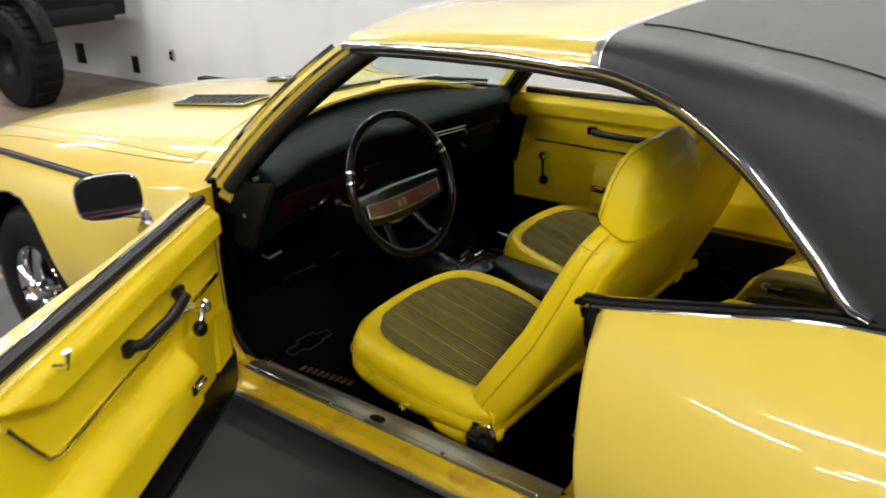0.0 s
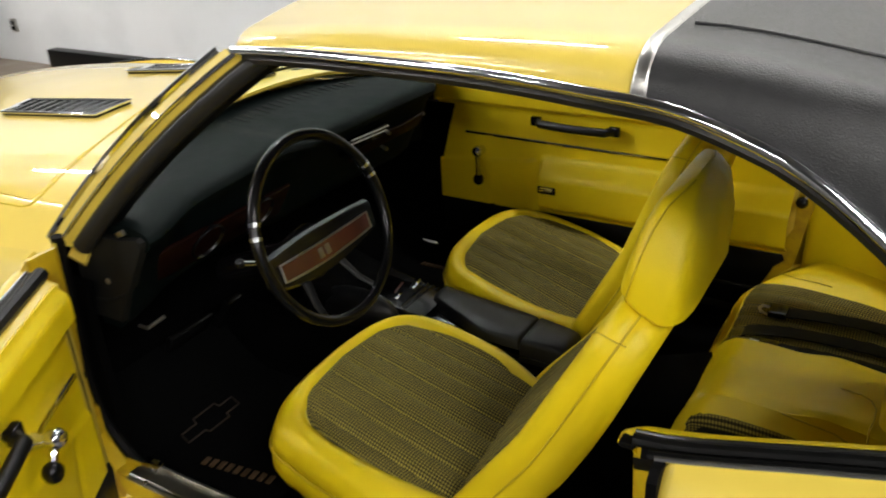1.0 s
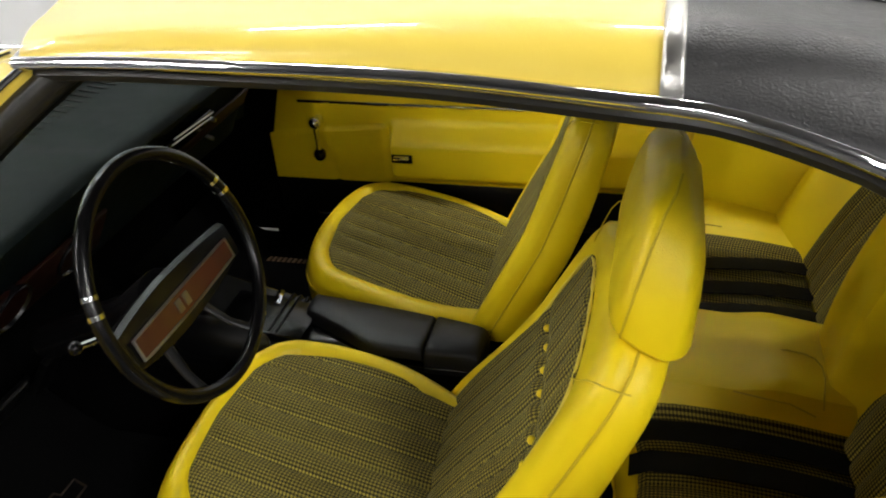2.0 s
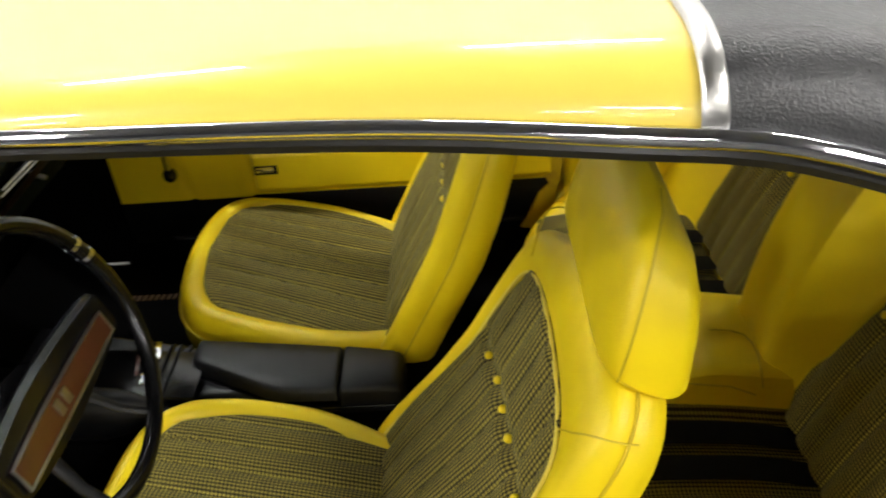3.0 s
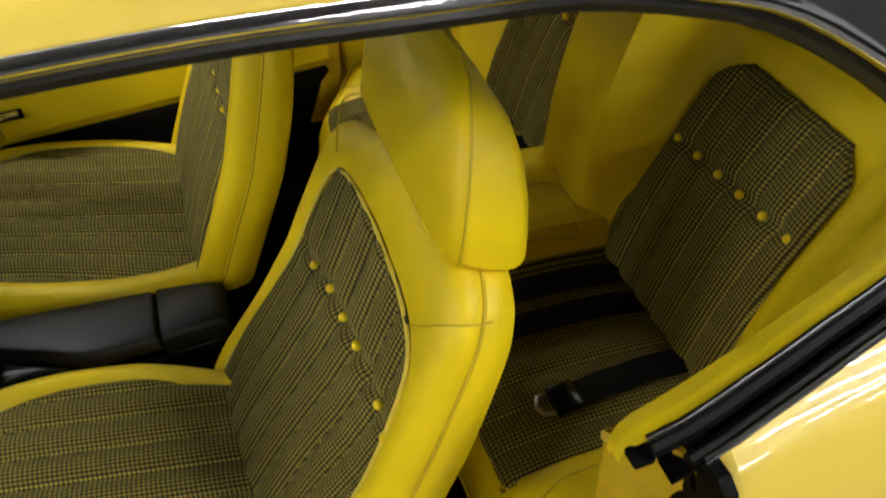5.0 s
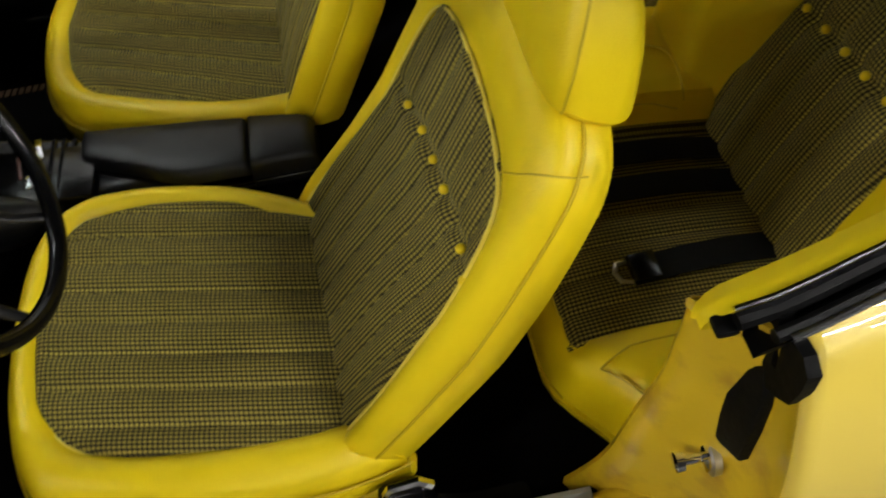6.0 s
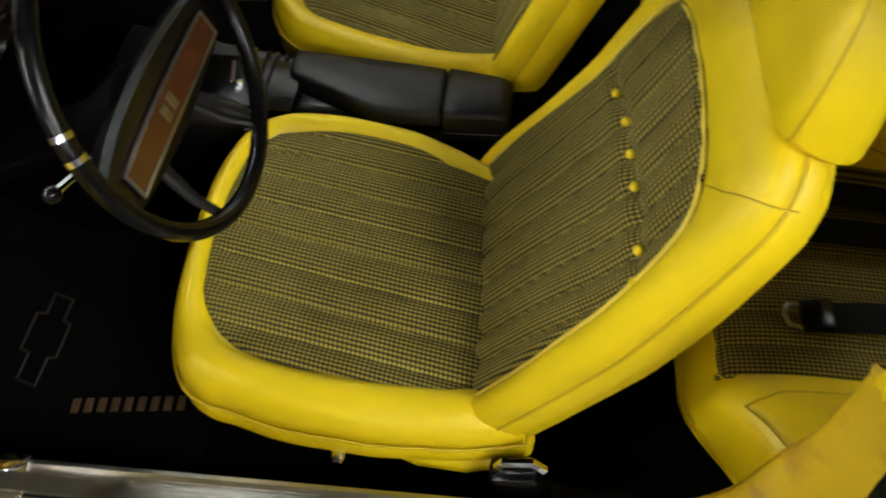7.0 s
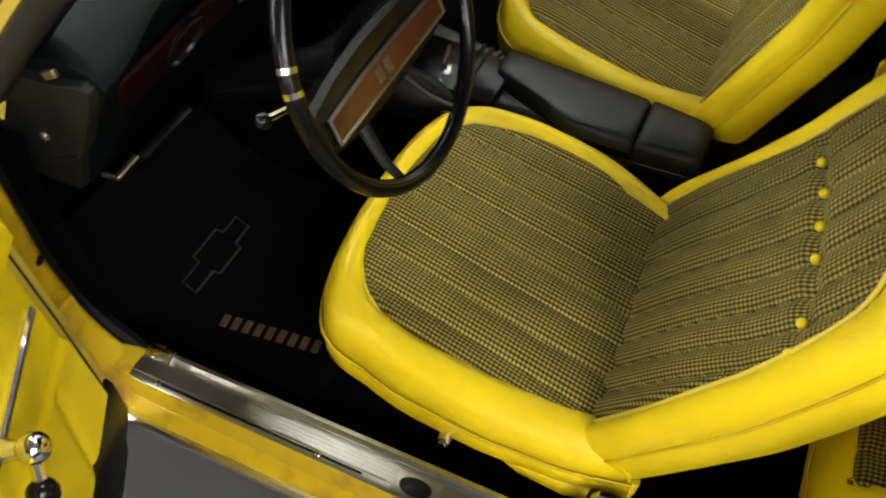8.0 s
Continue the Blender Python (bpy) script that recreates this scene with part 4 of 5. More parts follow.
    part("door_handle", rbox((0.16, 0.03, 0.028), 0.010, Matrix.Translation(put(0.97, 0.155, 0.70)) @ pose(0, 0, 0, 0, 0, math.degrees(math.atan2(way[1], way[0])))), CHROME, door, "chrome outer door handle")
    return door


car_door(-1, True)
car_door(1, False)


# ---- dashboard, steering wheel and console ----
def dash_back(y):
    return 0.942 + 0.026 * step(0.45, 0.66, -y) - 0.090 * step(0.46, 0.64, y)


rows = []
for y in steps(-0.655, 0.655, 40):
    b = 1 - (y / 0.66) ** 2
    hood = step(-0.62, -0.52, y) * step(-0.12, -0.20, y)
    xf, zf = 0.785 - 0.16 * b, 0.864 + 0.074 * b
    xb = dash_back(y)
    zt = 0.888 + 0.022 * b + 0.014 * hood
    rows.append([(xf, y, zf), (0.7 * xf + 0.3 * xb, y, 0.5 * zf + 0.5 * zt + 0.004), (0.35 * xf + 0.65 * xb, y, zt + 0.007), (xb - 0.035, y, zt + 0.002), (xb - 0.016, y, zt - 0.003), (xb - 0.004, y, zt - 0.011), (xb, y, zt - 0.022),
                 (xb - 0.006, y, zt - 0.036), (xb - 0.030 - 0.012 * hood, y, zt - 0.052), (xb - 0.074 - 0.006 * hood, y, zt - 0.135), (xb - 0.106, y, zt - 0.195), (xb - 0.116, y, zt - 0.222), (xb - 0.150, y, zt - 0.25), (xf - 0.02, y, zt - 0.25)])
dash = part("dashboard", skin(rows, loop=True, cap=True), DASH_PAD, car, "dark padded dashboard")
for y in steps(-0.30, 0.30, 22):
    b = 1 - (y / 0.66) ** 2
    x0 = 0.845 - 0.16 * b
    part("defrost_slot", rbox((0.05, 0.010, 0.004), 0.0015, pose(x0 + 0.03, y, 0.8825 + 0.046 * b, 0, 8, 0)), SOFT_RUBBER, dash)
for s in (-1, 1):
    dx = 0.0 if s < 0 else -0.118
    side = [(0.748, 0.868), (0.896, 0.868), (0.948, 0.878), (0.958, 0.872), (0.958, 0.862), (0.938, 0.826), (0.900, 0.762), (0.884, 0.742), (0.872, 0.716), (0.850, 0.668), (0.748, 0.668)]
    cap = [[((x - 0.86) * k + 0.86 + dx, s * y, (z - 0.78) * k + 0.78) for x, z in side] for y, k in ((0.650, 1.0), (0.668, 1.0), (0.671, 0.985))]
    end = part("dash_end", skin(cap, loop=True, cap=True), GREY_PLASTIC, dash, "dark grey dashboard end panel", sharp=30)
    if s < 0:
        part("end_ridge", sweep([(0.752, -0.672, 0.708), (0.820, -0.672, 0.716), (0.884, -0.671, 0.744)], 0.003, 6), GREY_PLASTIC, end)
        part("screw", ball((0.836, -0.672, 0.764), 0.007, stretch=(1, 0.5, 1), u=10, v=6), STEEL, end)
        part("clip", rbox((0.026, 0.008, 0.012), 0.002, pose(0.900, -0.664, 0.880, 0, -25, 0)), SCUFF, end, "small metal clip")
FACE = 30.0
# both dash wood panels carry the interior shade in their colour
panel = part("instrument_panel", rbox((0.010, 0.46, 0.10), 0.004, pose(0.880, -0.40, 0.764, 0, FACE, 0)), SHADED_WOOD, dash, "red-brown woodgrain instrument panel")
for y in (-0.44, -0.27):
    face = pose(0.884, y, 0.766, 0, FACE, 0)
    gauge = part("gauge", lathe([(0.047, 0.008), (0.047, -0.006), (0.043, -0.007), (0.041, -0.002), (0.001, -0.002)], 28, m=face @ pose(0, 0, 0, 0, 0, 90)), PLASTIC, panel, "round black gauge in a thin ring")
    part("bezel", sweep([face @ Vector((0.007, 0.045 * math.cos(t), 0.045 * math.sin(t))) for t in (2 * math.pi * k / 28 for k in range(28))], 0.0016, 6, closed=True), PLASTIC, gauge)
part("trim_panel", rbox((0.008, 0.36, 0.05), 0.003, pose(0.886, 0.29, 0.784, 0, FACE, 0)), SHADED_WOOD, dash, "red-brown woodgrain glovebox trim")
for y, z in ((-0.626, 0.730), (-0.605, 0.775), (0.268, 0.802), (0.295, 0.742), (0.512, 0.785)):
    x = 0.930 + 0.55 * (z - 0.85) - 0.085 * step(0.46, 0.60, y)
    part("dash_knob", sweep([(x - 0.03, y, z + 0.012), (x, y, z), (x + 0.006, y, z - 0.002)], [0.004, 0.006, 0.005], 10), STEEL, dash, "small metal dash knob")
part("heater_control", rbox((0.016, 0.19, 0.050), 0.004, pose(0.906, 0.145, 0.822, 0, FACE, 0)), PLASTIC, dash, "black heater control")
for dz in (0.0, 0.013):
    part("dash_trim", sweep([(0.922 + 0.5 * dz, 0.060, 0.833 + dz), (0.922 + 0.5 * dz, 0.235, 0.823 + dz)], 0.0020, 6), SCUFF, dash, "thin bright dash trim")
part("parking_brake_lever", sweep([(0.80, -0.60, 0.610), (0.822, -0.595, 0.606), (0.826, -0.55, 0.612)], [0.004, 0.005, 0.005], 8), STEEL, dash, "chrome brake release handle")
part("pedal", rbox((0.02, 0.15, 0.06), 0.008, pose(0.66, -0.36, 0.42, 0, 30, 0)), RUBBER, car, "black brake pedal")
part("pedal", rbox((0.02, 0.06, 0.20), 0.008, pose(0.64, -0.22, 0.38, 0, 35, 0)), RUBBER, car, "black accelerator pedal")

WHEEL_C, WHEEL_TILT = Vector((1.217, -0.422, 0.855)), 19.1
wheel_m = Matrix.Translation(WHEEL_C) @ pose(0, 0, 0, 0, -WHEEL_TILT, 0)


def on_wheel(y, z, x=0.0):
    return wheel_m @ Vector((x, y, z))


steer = new("steering_wheel")
steer.parent = car
tagged(steer, "black steering wheel with a woodgrain horn bar")
R = 0.189
rim = part("wheel_rim", sweep([on_wheel(R * math.cos(t), R * math.sin(t)) for t in (2 * math.pi * k / 72 for k in range(72))], 0.0118, 12, closed=True), PLASTIC, steer, "thin gloss black rim")
for a0 in (math.radians(157), math.radians(165), math.radians(15), math.radians(23)):
    part("rim_band", sweep([on_wheel(R * math.cos(a0 + d), R * math.sin(a0 + d)) for d in steps(-0.018, 0.018, 3)], 0.0124, 12), CHROME, steer, "bright rim accent")
bar = []
for y in steps(-0.160, 0.160, 16):
    h = 0.050 - 0.016 * (abs(y) / 0.16) ** 2
    zc = -0.045 + 0.014 * (abs(y) / 0.16) ** 2
    xo = -0.046 + 0.022 * (abs(y) / 0.16) ** 2
    bar.append([on_wheel(y, zc + dz, x) for x, dz in ((xo, -h), (xo + 0.010, -h + 0.006), (xo + 0.012, 0), (xo + 0.010, h - 0.006), (xo, h), (xo - 0.026, h * 0.8), (xo - 0.026, -h * 0.8))])
horn = part("horn_bar", skin(bar, loop=True, cap=True), PLASTIC, steer, "black padded horn bar")
insert = []
for y in steps(-0.142, 0.142, 14):
    h = 0.022 - 0.003 * (abs(y) / 0.138) ** 2
    zc = -0.049 + 0.013 * (abs(y) / 0.16) ** 2
    xo = -0.046 + 0.022 * (abs(y) / 0.16) ** 2
    insert.append([on_wheel(y, zc + dz, x) for x, dz in ((xo + 0.008, -h), (xo + 0.0155, -h * 0.9), (xo + 0.0155, h * 0.9), (xo + 0.008, h))])
part("woodgrain_insert", skin(insert, loop=True, cap=True), WOOD, horn, "red-brown woodgrain insert")
edge = [p[1] for p in insert] + [p[2] for p in reversed(insert)]
part("insert_surround", sweep(edge, 0.0026, 6, closed=True), SCUFF, horn, "thin bright surround")
for dy in (-0.011, 0.011):
    part("emblem_mark", rbox((0.004, 0.014, 0.022), 0.0015, wheel_m @ pose(-0.030, dy, -0.049)), SCUFF, horn, "small bright emblem bar")
for y0 in (-0.055, 0.055):
    part("lower_spoke", sweep([on_wheel(y0, -0.08, -0.058), on_wheel(y0 * 1.3, -0.14, -0.034), on_wheel(y0 * 1.5, -0.172, -0.004)], [0.011, 0.008, 0.007], 8, squash=0.6), BLACK_VINYL, steer, "black lower spoke")
hub_axis = [on_wheel(0, -0.045, -0.065), on_wheel(0, -0.045, -0.10), on_wheel(0, -0.05, -0.14), on_wheel(0, -0.06, -0.34)]
part("steering_column", sweep(hub_axis, [0.060, 0.046, 0.036, 0.034], 16), PLASTIC, steer, "black steering column")
stalk = part("indicator_stalk", sweep([on_wheel(-0.03, -0.045, -0.10), on_wheel(-0.10, -0.025, -0.09), on_wheel(-0.171, 0.005, -0.076)], [0.006, 0.005, 0.005], 8), CHROME, steer, "chrome indicator stalk")
part("stalk_knob", ball(on_wheel(-0.178, 0.008, -0.074), 0.0105), PLASTIC, stalk)

def console_top(x, y):
    """Glossy body, hollowed beside the armrest lid."""
    body = table(x, [(0.86, 0.50), (0.98, 0.472), (1.12, 0.442), (1.20, 0.428), (1.60, 0.415)])
    return body - 0.016 * step(1.17, 1.26, x) * math.exp(-((y + 0.055) / 0.020) ** 2)


def lid_edge(x):
    return table(x, [(1.17, 0.030), (1.27, -0.020), (1.375, -0.066), (1.48, -0.070)])


def lid_far(x):
    return table(x, [(1.17, 0.096), (1.30, 0.076), (1.464, 0.052), (1.60, 0.024)])


rows = []
for x in steps(0.86, 1.58, 44) + [1.588, 1.594]:
    w = table(x, [(0.86, 0.115), (1.1, 0.108), (1.25, 0.090), (1.45, 0.076), (1.594, 0.072)])
    top = [(x, y, console_top(x, y) - 0.010 * max(0.0, (abs(y) - w + 0.010) / 0.010) ** 2) for y in steps(-w, w, 44)]
    rows.append([(x, -w - 0.004, 0.25), (x, -w - 0.003, 0.38), (x, -w - 0.0005, top[0][2] - 0.008)] + top + [(x, w + 0.0005, top[-1][2] - 0.008), (x, w + 0.003, 0.38), (x, w + 0.004, 0.25)])
console = part("console", skin(rows, loop=True, cap=True), PLASTIC, car, "gloss black centre console with padded armrest lid", sharp=60)
rows = []
for x, drop in [(1.176, 0.012), (1.178, 0.004), (1.184, 0.0)] + [(x, 0.0) for x in steps(1.20, 1.46, 20)] + [(1.468, 0.0), (1.473, 0.003), (1.475, 0.010)]:
    a, b, z = lid_edge(x), lid_far(x), 0.459 + 0.002 * math.sin((x - 1.18) * 10) - drop
    rows.append([(x, a - 0.006, 0.432), (x, a - 0.003, z - 0.014), (x, a + 0.001, z - 0.004), (x, a + 0.007, z)] + [(x, a + 0.007 + (b - a - 0.014) * f, z + 0.003 * math.sin(math.pi * f)) for f in (0.25, 0.5, 0.75)] + [(x, b - 0.007, z), (x, b - 0.001, z - 0.005), (x, b, 0.432)])
part("armrest_lid", skin(rows, loop=True, cap=True), BLACK_VINYL, console, "black padded vinyl armrest lid", sharp=50)
rows = []
for x, drop in ((1.477, 0.010), (1.479, 0.003), (1.484, 0.0), (1.51, 0.0), (1.54, 0.0), (1.57, 0.0), (1.586, 0.003), (1.594, 0.009), (1.597, 0.018)):
    a, b, z = lid_edge(x) - 0.003, lid_far(x) + 0.003, 0.461 - drop
    rows.append([(x, a - 0.004, 0.400), (x, a - 0.001, z - 0.014), (x, a + 0.003, z - 0.004), (x, a + 0.010, z), (x, 0.5 * (a + b), z + 0.002), (x, b - 0.010, z), (x, b - 0.003, z - 0.004), (x, b, 0.400)])
part("armrest_pad", skin(rows, loop=True, cap=True), BLACK_VINYL, console, "black padded rear end of the armrest", sharp=50)
part("lid_trim", sweep([(x, -0.0785, 0.418) for x in steps(1.36, 1.585, 8)], 0.0022, 6), PLASTIC, console)
gate = part("shift_plate", rbox((0.20, 0.13, 0.012), 0.004, pose(1.10, 0, 0.452, 0, 6, 0)), PLASTIC, console, "black shifter plate with bright accents")
part("plate_accent", rbox((0.016, 0.055, 0.006), 0.002, pose(1.098, 0.062, 0.458, 0, 6, 12)), CHROME, gate)
part("plate_accent", rbox((0.016, 0.035, 0.006), 0.002, pose(1.090, -0.018, 0.458, 0, 6, 12)), CHROME, gate)
part("plate_accent", rbox((0.006, 0.06, 0.005), 0.002, pose(1.072, 0.02, 0.461, 0, 6, 12)), WOOD, gate)
for k in range(3):
    part("ridge", sweep([(1.125 + 0.017 * k, -0.060, 0.452 - 0.003 * k), (1.125 + 0.017 * k, 0.085, 0.452 - 0.003 * k)], 0.006, 6), PLASTIC, gate)
part("console_pod", ball((1.01, -0.085, 0.44), 0.075, stretch=(1.7, 0.55, 0.75), u=20, v=12), BLACK_VINYL, console, "rounded black console side")

# floor mats lie loose on the carpet
for s in (-1, 1):
    grid = [[(x, s * y, 0.254 + 0.20 * step(0.80, 0.48, x)) for y in steps(0.215, 0.655, 8)] for x in steps(0.60, 1.14, 14)]
    mat = tagged(part("floor_mat", skin(grid, thick=0.008), MAT_RUBBER), "black carpet floor mat with tan stitched marks", "floor mat", "front floor mats")
    if s > 0:
        for k in range(9):
            part("stitched_bar", rbox((0.0095, 0.022, 0.003), 0.001, pose(0.838 + 0.0158 * k, 0.510, 0.2565, 0, 0, -6)), THREAD, mat)
    if s < 0:
        # row of stitched bars where the lettering stands
        for k in range(9):
            x = 0.905 + 0.0225 * k
            part("stitched_bar", rbox((0.013, 0.026, 0.003), 0.001, pose(x, -0.583 + 0.011 * k / 4.5, 0.2565, 0, 0, 6)), THREAD, mat)
        shape = [(-0.105, -0.022), (-0.045, -0.022), (-0.038, -0.04), (0.05, -0.04), (0.052, -0.022), (0.105, -0.022), (0.092, 0.022), (0.038, 0.022), (0.03, 0.04), (-0.05, 0.04), (-0.052, 0.022), (-0.118, 0.022)]
        pts = []
        for i in range(len(shape)):
            (a, b), (c, d) = shape[i], shape[(i + 1) % len(shape)]
            pts += [(a + (c - a) * t, b + (d - b) * t) for t in (0, 0.5)]
        loop = []
        for u, v in pts:
            x, y = 0.80 + v * 0.84, -0.455 + u * 0.84
            loop.append((x, y, 0.2525 + 0.20 * step(0.80, 0.48, x) + 0.004))
        part("stitched_emblem", sweep(loop, 0.0026, 6, closed=True), THREAD_DARK, mat, "dull brown stitched outline mark")


# ---- front bucket seats ----
def pleat(y):
    return -0.0105 * (1 - abs(math.sin(math.pi * y / PLEAT + math.pi / 2)) ** 0.65)


def cushion_half(x):
    return table(x, [(1.098, 0.0), (1.100, 0.06), (1.108, 0.13), (1.128, 0.195), (1.165, 0.245), (1.22, 0.275), (1.32, 0.288), (1.42, 0.284), (1.52, 0.264), (1.60, 0.240), (1.66, 0.22)])


def back_half(u):
    return table(u, [(-0.07, 0.0), (-0.068, 0.15), (-0.06, 0.220), (-0.03, 0.250), (0.05, 0.264), (0.2, 0.262), (0.35, 0.256), (0.45, 0.249), (0.53, 0.240), (0.570, 0.220), (0.597, 0.175), (0.610, 0.09), (0.613, 0.0)])


def back_cloth(u):
    return table(u, [(-0.03, 0.220), (0.1, 0.220), (0.25, 0.210), (0.33, 0.207), (0.40, 0.199), (0.44, 0.189), (0.465, 0.170), (0.482, 0.132), (0.491, 0.075), (0.4945, 0.0)])


def back_lean(u):
    return 0.12 * max(0.0, u - 0.28)


def toward(loop, centre, point):
    """Where the way from centre to point leaves a closed loop."""
    cx, cy = centre
    dx, dy = point[0] - cx, point[1] - cy
    best = None
    for i in range(len(loop)):
        ax, ay = loop[i - 1][0] - cx, loop[i - 1][1] - cy
        bx, by = loop[i][0] - cx, loop[i][1] - cy
        den = dx * (by - ay) - dy * (bx - ax)
        if abs(den) < 1e-12:
            continue
        k = (ax * (by - ay) - ay * (bx - ax)) / den
        w = (ax * dy - ay * dx) / den
        if k > 0 and -1e-6 <= w <= 1 + 1e-6 and (best is None or k > best):
            best = k
    return (cx + best * dx, cy + best * dy)


def bucket_seat(s, label):
    y0, move = (-0.374, 0.0) if s < 0 else (0.374, -0.027)
    lean = math.radians(35 if s < 0 else 27)

    def mid(x):
        return y0 - 0.165 * (x - 1.20) if s > 0 else table(x, [(1.10, -0.332), (1.20, -0.341), (1.30, -0.350), (1.40, -0.360), (1.50, -0.376), (1.58, -0.394), (1.66, -0.404)])

    def side(x, y):
        """The passenger cushion is slimmer at its front towards the console."""
        return y * (1 - 0.10 * step(1.56, 1.22, x) + 0.03 * step(1.40, 1.57, x)) if s > 0 and y < 0 else y

    def bolster(x, y, wide=1.0):
        """The driver's outer bolster is the wider one, the passenger's is slim."""
        if s > 0 and y > 0:
            return y * (1 + 0.09 * (1 - wide))
        return y * (1 + wide * (0.075 + 0.12 * step(1.24, 1.12, x))) if s < 0 and y < 0 else side(x, y)

    def tilt(x):
        return 0.11 * (1.45 - x)

    seat = new("bucket_seat")
    seat.parent = car
    tagged(seat, label)
    loop = outline(cushion_half, 1.098, 1.66, 48)
    rows = []
    for d, z in ((0.06, 0.318), (0.026, 0.322), (0.008, 0.334), (0.0, 0.356), (0.002, 0.382), (0.007, 0.392), (0.004, 0.398), (0.008, 0.418), (0.018, 0.438), (0.032, 0.449), (0.044, 0.449), (0.054, 0.440), (0.066, 0.412)):
        rows.append([(x + move, mid(x) + bolster(x, y, step(0.056, 0.022, d)), z + tilt(x) * (z - 0.27) / 0.17) for x, y in loop_inset(loop, d + (0.013 if s > 0 and d > 0.04 else 0.0))])
    part("cushion", skin(rows, loop=True, cap=True), VINYL, seat, "yellow vinyl seat cushion with piped bolster", sharp=75)
    welt = [(x + move, mid(x) + bolster(x, y), 0.395 + tilt(x) * 0.74) for x, y in loop_inset(loop, 0.0005)]
    part("cushion_piping", sweep(welt, 0.0022, 6, closed=True), SEAM, seat)
    # pleated cloth
    def seat_cloth(x):
        return table(x, [(1.148, 0.0), (1.149, 0.05), (1.155, 0.11), (1.172, 0.165), (1.205, 0.205), (1.26, 0.231), (1.34, 0.240), (1.42, 0.238), (1.50, 0.228), (1.57, 0.214), (1.64, 0.20)])

    def lane(x, y):
        """Place across the pleats, which run slightly askew."""
        return y + mid(x) + 0.15 * (x - 1.4) + 0.38 + 0.5 * PLEAT if s < 0 else y + 0.09 * (x - 1.4)

    rows, uvs = [], []
    levels = [1.1485, 1.149, 1.151, 1.155, 1.162, 1.172, 1.186, 1.205, 1.23] + steps(1.26, 1.64, 18)
    for x in levels:
        w = seat_cloth(x) * (1.0 if s < 0 else 0.95)
        rows.append([])
        uvs.append([])
        for k in steps(-1, 1, 96):
            y = k * w * (1.09 if s > 0 and k > 0 else 1.0)
            rim = min(1.0, (1 - abs(k)) / 0.05, (x - 1.147) / 0.02)
            z = 0.442 + tilt(x) * 1.02 + 0.010 * (1 - k * k) + pleat(lane(x, y)) * step(1.15, 1.19, x) - 0.010 * (1 - step(0, 1, rim))
            z += 0.0015 * noise.noise((x * 9, y * 9 + s, 0.3))
            rows[-1].append((x + move + (0.0 if s < 0 else 0.014 * step(1.4, 1.15, x)), mid(x) + side(x, y) + (0.008 * k if s > 0 else 0.0), z + (0.006 * (1 - k * k) if s > 0 else 0.0)))
            uvs[-1].append((x, lane(x, y)))
    part("cushion_cloth", skin(rows, uvs=uvs), CLOTH, seat, "pleated black and yellow houndstooth cloth")
    edge = [(x, y, z + 0.004) for x, y, z in [r[0] for r in reversed(rows)] + [r[-1] for r in rows]]
    part("cloth_piping", sweep(edge, 0.0024, 6), PIPING, seat)

    origin = Vector((1.578 + move, y0 if s < 0 else mid(1.57), 0.405))
    up, fore = Vector((math.sin(lean), 0, math.cos(lean))), Vector((-math.cos(lean), 0, math.sin(lean)))

    def on_back(u, y, n):
        # the driver's back is padded further forward at its foot towards the console
        pad = 0.013 * step(0.20, 0.0, u) * step(-0.12, 0.20, y) if s < 0 and n > -0.02 else 0.0
        return tuple(origin + up * u + fore * (n + pad) + Vector((0, y, 0)))

    loop = [(u - (0.052 if s < 0 else 0.028) * step(0.43, 0.57, u) * step(0.03, 0.16, -s * y), y) for u, y in outline(back_half, -0.07, 0.613, 48)]
    cloth_loop = outline(back_cloth, -0.03, 0.4945, 32)
    inner_loop = [toward(cloth_loop, (0.2, 0.0), q) for q in loop]
    rows = []
    for d, n in ((0.06, -0.092), (0.02, -0.090), (0.006, -0.080), (0.0, -0.055), (0.0, -0.034), (0.003, -0.029), (0.001, -0.024), (0.003, -0.006), (0.010, 0.007)):
        rows.append([on_back(u, y, n * (1 - 0.18 * step(0.36, 0.60, u) * (n < 0)) + back_lean(u)) for u, y in loop_inset(loop, d)])
    shell = loop_inset(loop, 0.010)
    for k, n in ((0.25, 0.014), (0.5, 0.016), (0.75, 0.012), (0.92, 0.007), (0.99, 0.002), (1.03, -0.020), (1.08, -0.050)):
        rows.append([on_back(p[0] + (q[0] - p[0]) * k, p[1] + (q[1] - p[1]) * k, n + back_lean(p[0] + (q[0] - p[0]) * k)) for p, q in zip(shell, inner_loop)])
    back = part("backrest", skin(rows, loop=True, cap=True), VINYL, seat, "yellow vinyl backrest with sewn side bolsters", sharp=75)
    welt = [on_back(u, y, -0.029 * (1 - 0.18 * step(0.36, 0.60, u)) + back_lean(u)) for u, y in loop_inset(loop, 0.001)]
    part("side_piping", sweep(welt, 0.0020, 6, closed=True), SEAM, back)
    for e in (-1, 1):
        part("cross_seam", sweep([on_back(u, e * (back_half(u) - d), n + back_lean(u)) for u, d, n in ((0.492, 0.078, 0.0168), (0.515, 0.050, 0.0165), (0.535, 0.028, 0.0148), (0.547, 0.012, 0.0090), (0.554, 0.003, -0.003), (0.559, -0.001, -0.018), (0.563, -0.001, -0.034))], 0.0011, 6), SEAM, back)

